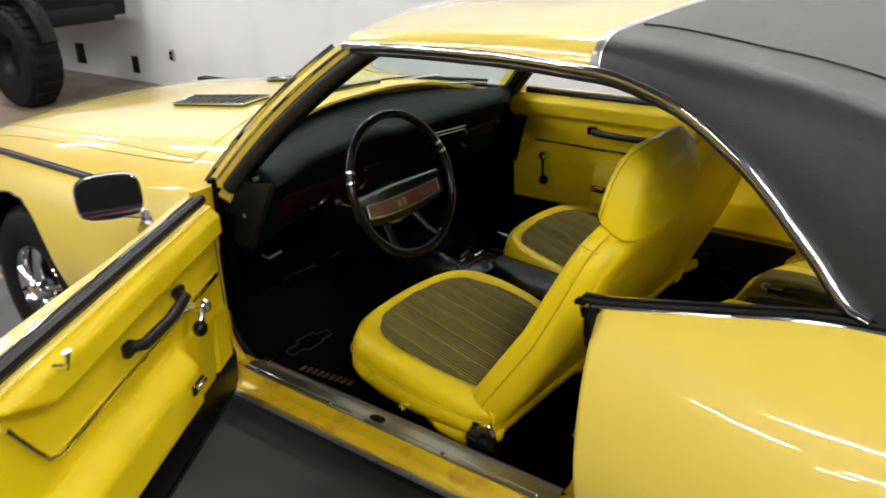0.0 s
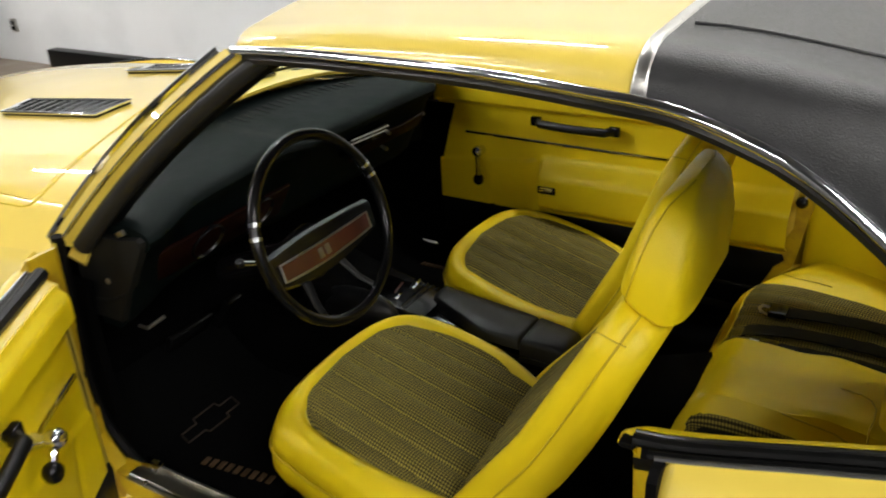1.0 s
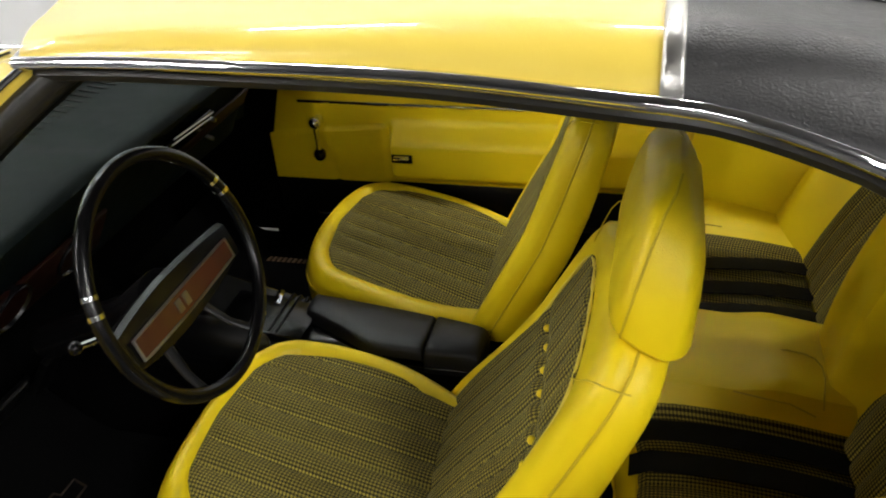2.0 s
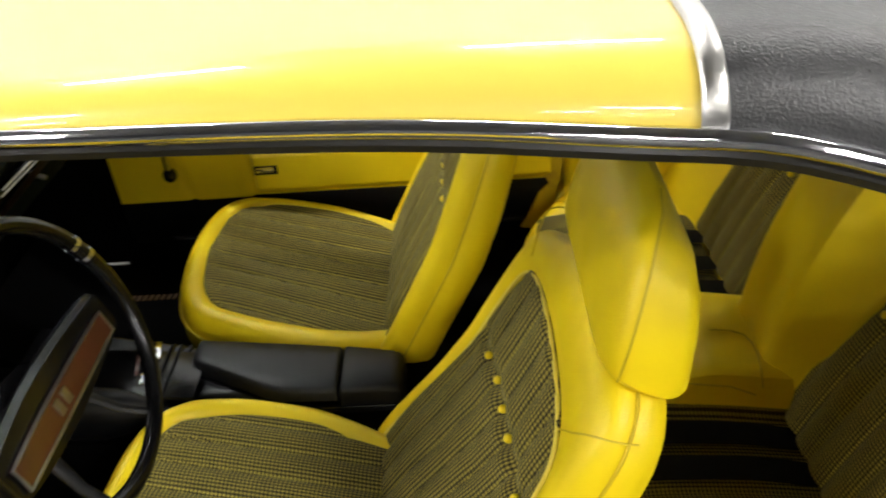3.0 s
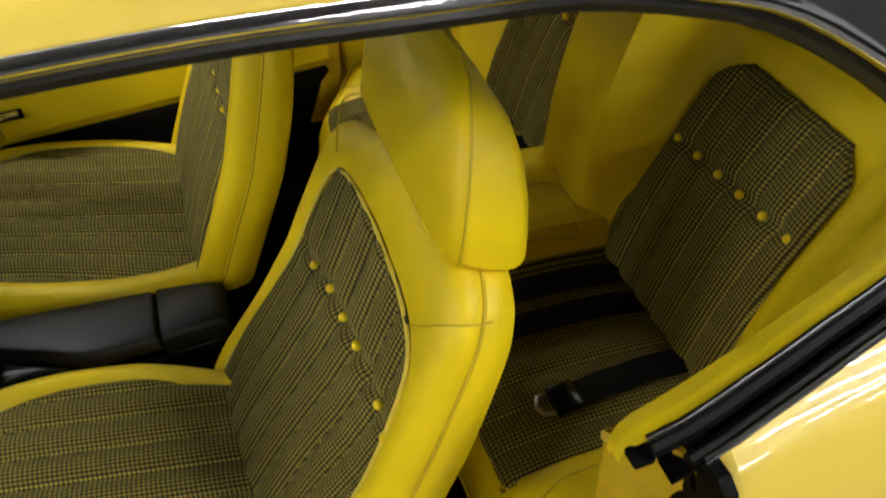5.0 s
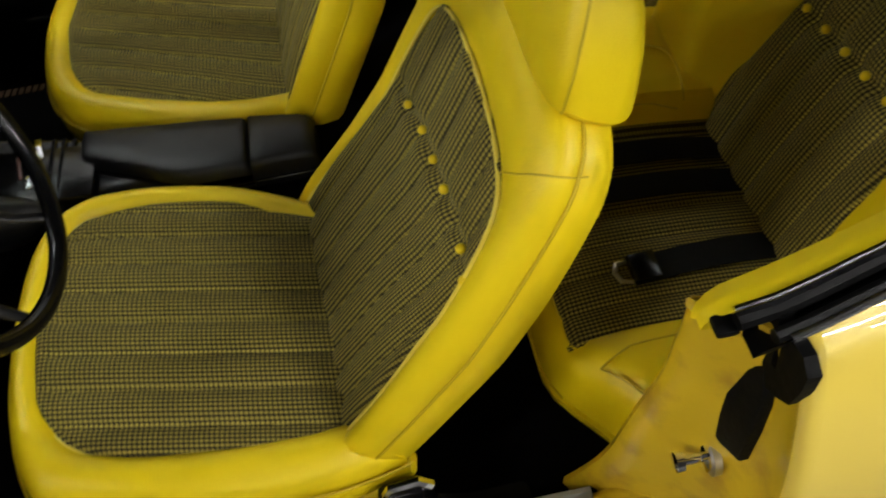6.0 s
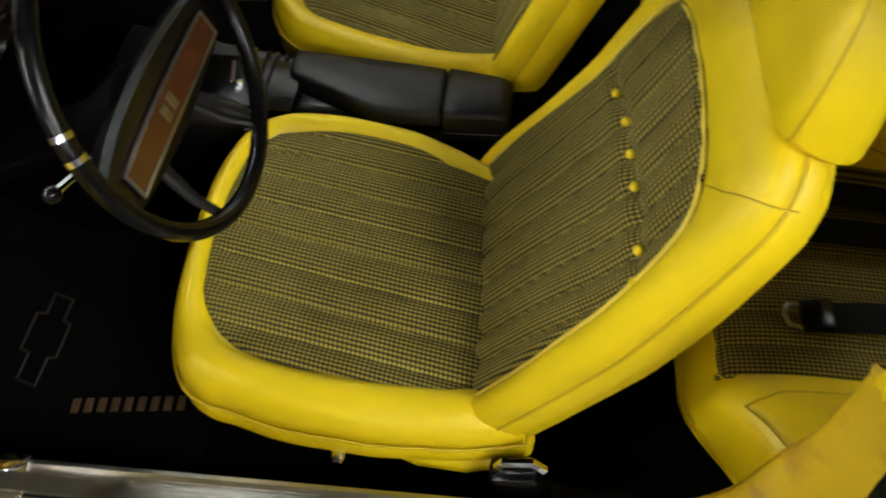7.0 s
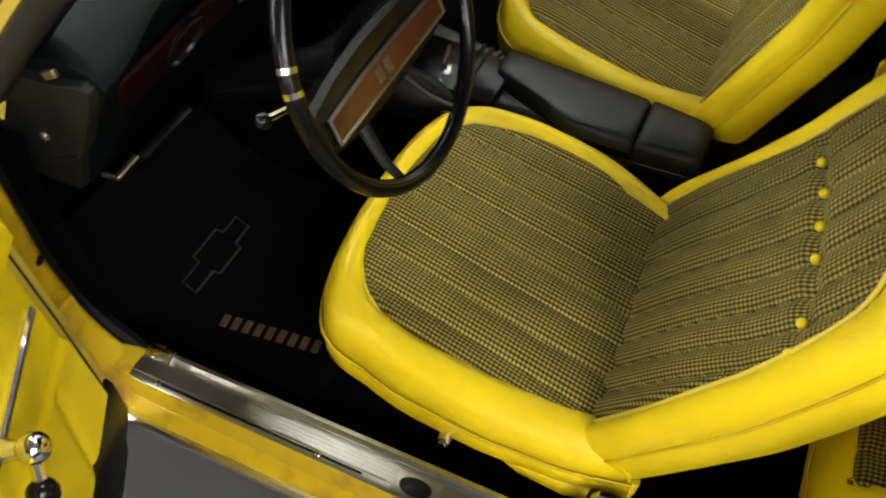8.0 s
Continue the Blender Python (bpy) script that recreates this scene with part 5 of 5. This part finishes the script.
    # pleated cloth with a sewn row of buttons, which climbs towards the outside
    def tuck(y):
        if s > 0:
            return 0.330 + 0.095 * (0.10 + y)
        return table(-y, [(-0.20, 0.318), (-0.13, 0.327), (-0.05, 0.349), (0.01, 0.356), (0.07, 0.363), (0.12, 0.368), (0.166, 0.366), (0.205, 0.356)])

    BUTTONS = [0.129, 0.055, -0.009, -0.068, -0.120, -0.166, -0.205] if s < 0 else [-0.130 + PLEAT * k for k in range(6)]
    FOOT = [0.128, 0.074, 0.022, -0.030, -0.080, -0.124, -0.168] if s < 0 else BUTTONS

    def lane_back(u, y):
        """Place across the pleats: the seams run from the foot to the buttons."""
        f = min(1.0, max(0.0, u / 0.35))
        seams = [a + (b - a) * f for a, b in zip(FOOT, BUTTONS)]
        first, last = (seams[0], seams[-1])
        w = PLEAT * (len(seams) - 1) / (last - first)
        if (y - first) * (last - first) <= 0 or (y - last) * (last - first) >= 0:
            k = 0 if (y - first) * (last - first) <= 0 else len(seams) - 1
            return (k + 0.5) * PLEAT + abs(w) * (y - seams[k]) * math.copysign(1, last - first)
        order = sorted((v, (k + 0.5) * PLEAT) for k, v in enumerate(seams))
        return float(np.interp(y, [a for a, b in order], [b for a, b in order]))

    rows, uvs = [], []
    levels = steps(-0.03, 0.28, 20) + steps(0.29, 0.39, 20) + steps(0.40, 0.452, 5) + [0.463, 0.472, 0.480, 0.487, 0.493, 0.497, 0.4992]
    for u in levels:
        w = back_cloth(u - 0.005 * step(0.3, 0.46, u)) + 0.006
        rows.append([])
        uvs.append([])
        for k in steps(-1, 1, 96):
            y = k * w
            rim = min(1.0, (1 - abs(k)) / 0.06, (0.4995 - u) / 0.010)
            fold = 0.013 * math.exp(-((u - tuck(y)) / 0.012) ** 2) * (1 - k ** 4)
            n = 0.008 + back_lean(u) + 0.008 * (1 - k * k) + pleat(lane_back(u, y)) * step(0, 0.7, rim) - fold - 0.014 * (1 - step(0, 1, rim)) + 0.008 * math.sin(math.pi * min(1, max(0, u / 0.328))) * (u < 0.328)
            n += 0.0015 * noise.noise((u * 9, y * 9 + s, 1.3))
            rows[-1].append(on_back(u, y, n))
            uvs[-1].append((u, lane_back(u, y)))
    part("backrest_cloth", skin(rows, uvs=uvs), CLOTH, seat, "pleated black and yellow houndstooth cloth")
    piped = steps(-0.03, 0.43, 16) + [0.445, 0.458, 0.468, 0.476, 0.483, 0.488, 0.4915, 0.494]
    rimline = [on_back(u, -back_cloth(u), 0.0068 + back_lean(u)) for u in piped] + [on_back(u, back_cloth(u), 0.0068 + back_lean(u)) for u in reversed(piped)]
    part("cloth_piping", sweep(rimline, 0.0030, 6), PIPING, seat)
    for k, y in enumerate(BUTTONS):
        if k == 4 and s < 0:
            continue
        part("button", ball(on_back(tuck(y), y, 0.006 + back_lean(tuck(y))), 0.0066, u=10, v=6), VINYL, back, "small yellow upholstery button")
    # headrest
    rows = []
    for u, w, d in ((0.594, 0.156, 0.040), (0.594, 0.173, 0.052), (0.601, 0.179, 0.056), (0.637, 0.178, 0.057), (0.675, 0.170, 0.055), (0.708, 0.155, 0.048), (0.734, 0.130, 0.036), (0.750, 0.096, 0.017), (0.758, 0.055, 0.006)):
        c = 0.010 + 0.060 * (u - 0.588) / 0.17 + 0.014 * ((u - 0.588) / 0.17) ** 2
        ring = []
        for t in (2 * math.pi * k / 44 for k in range(44)):
            cy, cn = math.cos(t), math.sin(t)
            ring.append(on_back(u + 0.028 * max(0.0, -cn) * step(0.66, 0.59, u), (-0.012 if s < 0 else 0.0) + w * math.copysign(abs(cy) ** 0.32, cy) * (1 - 0.17 * max(0.0, -cn) ** 0.6 * (s < 0 and cy > 0)), c + (1 - 0.15 * (cn < 0 and cy > 0.3)) * d * math.copysign(abs(cn) ** 0.42, cn)))
        rows.append(ring)
    head = part("headrest", skin(rows, loop=True, cap=True), VINYL, seat, "yellow vinyl headrest with a sewn edge seam")
    for j in (2, 20):
        part("headrest_seam", sweep([r[j] for r in rows[1:]], 0.0016, 6), SEAM, head)
    part("headrest_post", sweep([on_back(0.55, 0, -0.03), on_back(0.60, 0, -0.01)], 0.012, 8), CHROME, head)
    # base with hinge cover, runner and bolt
    part("hinge_cover", sweep([(x + move, y0 + s * y, z) for x, y, z in ((1.425, 0.238, 0.330), (1.445, 0.246, 0.322), (1.50, 0.254, 0.314), (1.57, 0.256, 0.312), (1.625, 0.250, 0.320), (1.655, 0.244, 0.340), (1.662, 0.240, 0.352))], [0.010, 0.022, 0.030, 0.032, 0.030, 0.022, 0.012], 14, squash=0.8), VINYL, seat, "yellow hinge cover")
    for e in (-0.17, 0.17):
        part("seat_runner", rbox((0.46, 0.05, 0.05), 0.006, pose(1.40 + move, y0 + e, 0.258)), RUBBER, seat)
    part("seat_bolt", lathe([(0.001, -0.020), (0.010, -0.019), (0.012, -0.012), (0.012, 0.01)], 12, m=pose(1.385 + move, y0 + s * 0.285, 0.338, 0, 0, 0 if s < 0 else 180)), CHROME, seat, "chrome adjuster knob")
    return seat


bucket_seat(-1, "yellow driver's bucket seat with houndstooth cloth and one missing button")
bucket_seat(1, "yellow passenger bucket seat with houndstooth cloth")
for s in (-1, 1):
    boot = tagged(part("seat_belt_buckle", rbox((0.072, 0.042, 0.115), 0.012, pose(1.652, s * 0.674, 0.318, 0, -12, 0)), PLASTIC, car), "black seat belt buckle with chrome latch")
    if s < 0:
        part("latch", sweep([(1.620, s * 0.674, 0.370), (1.628, s * 0.674, 0.390), (1.668, s * 0.674, 0.398), (1.684, s * 0.674, 0.376)], 0.007, 6), CHROME, boot)
    part("belt_webbing", sweep([(1.66, s * 0.675, 0.30), (1.74, s * 0.672, 0.252), (1.86, s * 0.668, 0.250)], 0.022, 8, squash=0.15), WEBBING, boot)


# ---- rear seat ----
rear = new("rear_seat")
rear.parent = car
tagged(rear, "yellow rear bench seat shaped as two buckets with houndstooth cloth")


def rear_nose(y):
    return 0.034 * (1 - step(0.10, 0.26, abs(y))) + 0.030 * step(0.10, 0.24, y) * (1 - step(0.46, 0.60, y))


def rear_top(x, y):
    a = abs(y)
    z = table(x, [(1.885, 0.300), (1.890, 0.360), (1.905, 0.398), (1.94, 0.420), (2.02, 0.428), (2.15, 0.420), (2.32, 0.395)])
    hump = 0.062 * (1 - step(0.118, 0.160, a)) * step(1.885, 1.97, x) + 0.024 * (1 - step(0.105, 0.150, a)) * step(2.10, 2.20, x)
    side = 0.020 * step(0.50, 0.60, a)
    dish = -0.014 * math.exp(-((a - 0.32) / 0.14) ** 2)
    return z + hump + side + dish


xs = [1.885, 1.888, 1.894, 1.905, 1.92, 1.945] + steps(1.97, 2.38, 18)
part("cushion", skin([[(x - rear_nose(y) + 0.10 * step(0.50, 0.70, abs(y)) * (1 - step(1.9, 2.1, x)), y, rear_top(x, y) - 0.012 * step(0.145, 0.16, abs(y)) * step(0.525, 0.51, abs(y)) * step(1.925, 1.94, x)) for y in steps(-0.675, 0.675, 90)] for x in xs], thick=0.02), VINYL, rear, "yellow vinyl rear cushion with a raised centre")
part("cushion_face", skin([[(1.885 - rear_nose(y) + 0.10 * step(0.50, 0.70, abs(y)) + d, y, z) for y in steps(-0.675, 0.675, 40)] for z, d in ((0.302, 0.0), (0.27, 0.004), (0.235, 0.02))], thick=0.012, into=(1, 0, 0)), VINYL, rear)


def back_x(u):
    """Rear backrest: place and height at u metres up from its foot."""
    return 2.279 + 0.50 * u - 0.030 * math.sin(math.pi * min(1.0, u / 0.52)), 0.400 + 0.86 * u


def rear_back(u, y, n=0.0):
    x, z = back_x(u)
    a = abs(y)
    bulge = (0.060 + 0.26 * max(0.0, u - 0.08)) * (1 - step(0.075, 0.142, a)) + 0.060 * step(0.48, 0.61, a)
    return (x - 0.86 * (bulge + n), y, z + 0.5 * (bulge + n))


def rear_tuck(y):
    return 0.288 + 0.04 * (abs(y) - 0.169)


us = [-0.05, -0.02] + steps(0.0, 0.50, 18) + [0.52, 0.535, 0.54]
rows = []
for u in us:
    roll = 0.05 * max(0.0, (u - 0.50) / 0.04) ** 2
    rows.append([rear_back(u, y, -roll - 0.016 * step(0.125, 0.150, abs(y)) * step(0.485, 0.465, abs(y)) * step(0.455, 0.435, u)) for y in steps(-0.66, 0.66, 96)])
rback = part("backrest", skin(rows, thick=0.03, into=(1, 0, 0)), VINYL, rear, "yellow vinyl rear backrest")
for s in (-1, 1):
    yc, hw = s * 0.308, 0.164
    rows, uvs = [], []
    levels = steps(0.01, 0.26, 14) + steps(0.268, 0.322, 12) + steps(0.335, 0.425, 8) + [0.435, 0.442]
    for u in levels:
        w = hw * (1 - 0.35 * step(0.36, 0.455, u) ** 3) + 0.018 * step(0.26, 0.10, u)
        rows.append([])
        uvs.append([])
        for k in steps(-1, 1, 80):
            y = yc + k * w
            rim = min(1.0, (1 - abs(k)) / 0.05, (0.443 - u) / 0.016 + 0.001)
            fold = 0.012 * math.exp(-((u - rear_tuck(y)) / 0.012) ** 2) * (1 - k ** 4)
            n = 0.010 + pleat(k * w - 0.0283) - fold - 0.010 * (1 - step(0, 1, rim))
            rows[-1].append(rear_back(u, y, n))
            uvs[-1].append((u, k * w - 0.0283))
    part("backrest_cloth", skin(rows, uvs=uvs), CLOTH, rear, "pleated black and yellow houndstooth cloth")
    for k in range(6):
        part("button", ball(rear_back(rear_tuck(0.1667 + 0.0565 * k), s * (0.1667 + 0.0565 * k), 0.004), 0.0075, u=10, v=6), VINYL, rback, "small yellow upholstery button")
    rows, uvs = [], []
    for y in steps(s * 0.135, s * 0.535, 80):
        rows.append([])
        uvs.append([])
        k = (y - s * 0.335) / 0.20
        for x in steps(1.918, 2.31, 22):
            rim = min(1.0, (1 - abs(k)) / 0.05, (x - 1.917) / 0.015)
            xx = x - rear_nose(y)
            rows[-1].append((xx, y, rear_top(x, y) + 0.006 + pleat(y - s * 0.335) * 0.7 * step(0, 1, rim) - 0.010 * (1 - step(0, 1, rim))))
            uvs[-1].append((x, y - s * 0.335))
    part("cushion_cloth", skin(rows, uvs=uvs), CLOTH, rear, "pleated black and yellow houndstooth cloth")
    arc = [(1.8835 - rear_nose(y) + 0.10 * step(0.50, 0.70, abs(y)), y, 0.318 + 0.020 * math.sin(math.pi * (abs(y) - 0.12) / 0.44)) for y in steps(s * 0.12, s * 0.56, 14)]
    part("front_seam", sweep(arc, 0.0018, 6), SEAM, rear)
    for ends in (((1.950, 0.582), (2.000, 0.560), (2.10, 0.556)), ((1.950, 0.582), (1.975, 0.612), (2.000, 0.652))):
        line = [tuple(Vector((*a, 0)).lerp(Vector((*b, 0)), t)[:2]) for a, b in zip(ends, ends[1:]) for t in steps(0, 0.9, 6)]
        part("top_seam", sweep([(x, s * y, rear_top(x - 0.10 * step(0.50, 0.70, y) * (1 - step(1.9, 2.1, x)), y) + 0.0005) for x, y in line], 0.0016, 6), SEAM, rear)
# sewn joints of the centre hump
for line in (((2.10, -0.004), (2.18, -0.008), (2.211, -0.012), (2.23, -0.020), (2.24, -0.041), (2.241, -0.073), (2.235, -0.114), (2.236, -0.130)), ((2.08, -0.123), (2.135, -0.127), (2.178, -0.130), (2.224, -0.135))):
    part("hump_seam", sweep([(x, y, rear_top(x, y) - 0.0004) for x, y in line], 0.0018, 6), SEAM, rear)
# lap belts lying on the rear cushion
for y, x0, buckle, drift in ((-0.430, 2.045, True, 0.0), (-0.190, 1.905, False, -0.10), (-0.262, 1.905, False, -0.10), (0.20, 1.98, True, 0.10), (0.30, 1.905, False, 0.10), (0.395, 1.97, True, 0.10)):
    pts = [(x, y + drift * (x - 2.06) + 0.012 * math.sin(9 * x), 0) for x in steps(x0, 2.31, 12)]
    pts = [(x, yy, max(rear_top(x, yy - 0.025), rear_top(x, yy), rear_top(x, yy + 0.025)) + 0.013) for x, yy, _ in pts]
    belt_ob = part("lap_belt", skin([[(x, yy - 0.025, z), (x, yy, z + 0.002), (x, yy + 0.025, z)] for x, yy, z in pts], thick=0.003, into=(0, 0, -1)), WEBBING, car, "black rear lap belt")
    if buckle:
        x, yy, z = pts[0]
        part("belt_tongue", sweep([(x, yy - 0.020, z), (x - 0.022, yy - 0.016, z + 0.004), (x - 0.028, yy, z + 0.004), (x - 0.022, yy + 0.016, z + 0.004), (x, yy + 0.020, z)], 0.0042, 6, closed=True), STEEL, belt_ob, "dull steel belt tongue")
        part("belt_sleeve", rbox((0.045, 0.052, 0.016), 0.005, pose(x + 0.018, yy, z + 0.005)), PLASTIC, belt_ob)

# ---- quarter trim beside the rear seat ----
for s in (-1, 1):
    rows = []
    for x in [1.951, 1.953, 1.958, 1.966] + steps(1.98, 2.56, 24):
        end = math.sqrt(max(0.0, 1 - ((1.985 - min(x, 1.985)) / 0.034) ** 2))
        top = belt(x)[1] - 0.004 - 0.020 * (1 - end)
        yo = belt(x)[0] - 0.046
        yi = table(x, [(1.955, 0.738), (2.05, 0.722), (2.2, 0.690), (2.35, 0.655), (2.56, 0.61)]) + 0.012 * (1 - end)
        back = 0.040 * (1 - step(1.95, 2.12, x))
        rows.append([(x, s * yo, top), (x, s * (yo - 0.012), top + 0.002), (x, s * (0.5 * yo + 0.5 * yi), top - 0.002), (x, s * (yi + 0.006), top - 0.010), (x + 0.3 * back, s * yi, top - 0.026), (x + back, s * (yi - 0.010), 0.74), (x + back, s * (yi - 0.022), 0.62), (x + back, s * (yi - 0.030 - 0.01 * step(2.0, 2.15, x)), 0.50), (x + back, s * (yi - 0.03), 0.38), (x + back, s * (yi - 0.02), 0.27)])
    trim = part("quarter_trim", skin(rows, thick=0.01, into=(0, s, 0)), VINYL, car, "yellow vinyl quarter trim panel")
    part("trim_strip", sweep([(x, s * (table(x, [(1.955, 0.742), (2.05, 0.722), (2.2, 0.690), (2.35, 0.655), (2.56, 0.61)]) - 0.022), 0.640) for x in steps(2.02, 2.40, 12)], 0.004, 6), CHROME, trim, "bright trim strip")
    hub = (1.997, s * 0.700, 0.650)
    knob = (1.971, s * 0.690, 0.606)
    if s < 0:
        continue
    crank = part("window_crank", ball(hub, 0.016), CHROME, trim, "chrome window crank with black knob")
    part("crank_arm", sweep([hub, knob], 0.007, 8), CHROME, crank)
    part("crank_knob", ball(knob, 0.017), PLASTIC, crank)


# ---- the black off-road car further back ----
jeep = thing("offroad_car", "black off-road car with a large tyre, parked by the wall", "car", at=pose(-5.45, 1.85, 0))
jw = new("wheel")
jw.parent = jeep
jw.matrix_basis = pose(0.30, -0.42, 0.44)
tagged(jw, "large black off-road tyre")
prof = [(0.20, 0.02), (0.24, -0.02), (0.34, -0.035), (0.41, -0.02), (0.435, 0.03), (0.44, 0.13), (0.435, 0.23), (0.41, 0.28), (0.30, 0.29), (0.20, 0.27)]
part("tyre", skin([[(r * math.cos(t), a, r * math.sin(t)) for t in (2 * math.pi * k / 48 for k in range(48))] for r, a in prof], loop=True), TYRE, jw)
for k in range(24):
    t = 2 * math.pi * k / 24
    part("tread_block", rbox((0.07, 0.22, 0.035), 0.006, pose(0.435 * math.cos(t), 0.13, 0.435 * math.sin(t), 0, 90 - math.degrees(t), 0)), TYRE, jw)
part("rim", skin([[(r * math.cos(t), a, r * math.sin(t)) for t in (2 * math.pi * k / 32 for k in range(32))] for r, a in ((0.215, 0.02), (0.20, 0.03), (0.17, 0.10), (0.06, 0.08), (0.01, 0.075))], loop=True), BLACK_PAINT, jw)
copy_thing(jw, pose(0.30, 1.0, 0.44))
part("body", skin([[(x, y, z) for x, z in ((0.50, 0.72), (0.52, 0.76), (0.52, 1.32), (0.46, 1.38), (-2.6, 1.38), (-2.6, 0.66), (-0.32, 0.66), (-0.24, 0.92), (0.0, 1.04), (0.42, 1.0))] for y in (-0.22, -0.20, 0.66, 0.68)], loop=True, cap=True), BLACK_PAINT, jeep, "black boxy body")
part("fender_flare", sweep([(0.30 + 0.56 * math.cos(a), -0.28, 0.46 + 0.56 * math.sin(a)) for a in steps(0.25, math.pi - 0.25, 16)], 0.07, 8), RUBBER, jeep, "black fender flare")
part("bumper", rbox((0.16, 0.78, 0.16), 0.02, pose(0.46, 0.16, 0.76)), BLACK_PAINT, jeep, "black steel rear bumper")
part("tail_lamp", rbox((0.05, 0.14, 0.20), 0.012, pose(0.50, -0.05, 1.12)), RED_LENS, jeep, "dark red tail lamp")


# ---- dark sedan beyond the open door, caught by the door mirror ----
sedan = thing("sedan", "black sedan with chrome window trim and a red side stripe", "car", at=pose(5.34, -3.09, 0, 0, 0, 66))


def sedan_half(z):
    return table(z, [(0.26, 0.80), (0.40, 0.88), (0.62, 0.90), (0.84, 0.86), (0.90, 0.80)])


rows = []
for x in steps(-2.3, 2.3, 40):
    nose = 1 - 0.10 * step(1.7, 2.3, abs(x))
    top = 0.90 - 0.07 * step(1.0, 2.25, abs(x))
    low = 0.26
    for ax in (-1.35, 1.40):
        low = max(low, 0.36 + math.sqrt(max(0.0, 0.36 ** 2 - (x - ax) ** 2)) - 0.04 if abs(x - ax) < 0.36 else 0.26)
    zs = [low + (top - low) * t for t in steps(0, 1, 8)]
    rows.append([(x, -nose * sedan_half(z), z) for z in zs] + [(x, y * nose, top + 0.02 * (1 - abs(y) / 0.6)) for y in (-0.5, 0, 0.5)] + [(x, nose * sedan_half(z), z) for z in reversed(zs)])
part("body", skin(rows, loop=True, cap=True), BLACK_PAINT, sedan, "black painted body")
rows = []
for z, a, b, w in ((0.88, -1.55, 1.05, 0.78), (1.05, -1.30, 0.80, 0.72), (1.25, -1.00, 0.45, 0.64), (1.34, -0.80, 0.25, 0.55), (1.37, -0.50, 0.0, 0.35)):
    rows.append([(a + (b - a) * t, -w, z) for t in steps(0, 1, 8)] + [(b + (a - b) * t, w, z) for t in steps(0, 1, 8)])
part("cabin", skin(rows, loop=True, cap=True), PLASTIC, sedan, "dark glazed cabin")
for k in (-1, 1):
    part("belt_moulding", sweep([(x, k * 0.806, 0.905) for x in steps(-1.6, 1.1, 8)], 0.010, 8), CHROME, sedan, "chrome belt moulding")
    part("window_post", sweep([(-0.15, k * 0.80, 0.90), (-0.17, k * 0.735, 1.05), (-0.20, k * 0.65, 1.25)], 0.022, 8), CHROME, sedan, "chrome window post")
    part("side_stripe", sweep([(x, k * 0.908, 0.64) for x in steps(-1.9, 1.9, 12)], 0.022, 8, squash=0.35), RED_LENS, sedan, "red side stripe")
    part("pinstripe", sweep([(x, k * 0.906, 0.672) for x in steps(-1.9, 1.9, 12)], 0.006, 6), CHROME, sedan, "thin bright pinstripe")
    part("door_handle", rbox((0.15, 0.03, 0.028), 0.008, pose(-0.32, k * 0.895, 0.78)), CHROME, sedan, "chrome door handle")
    for ax in (-1.35, 1.40):
        tyre = part("wheel", lathe([(0.20, -0.10), (0.31, -0.10), (0.335, -0.07), (0.335, 0.07), (0.31, 0.10), (0.20, 0.10)], 36, m=pose(ax, k * 0.76, 0.335)), TYRE, sedan, "black road wheel")
        part("rim", lathe([(0.01, 0.07 * k), (0.17, 0.08 * k), (0.205, 0.104 * k), (0.21, 0.09 * k)], 28, m=pose(ax, k * 0.76, 0.335)), STEEL, tyre)
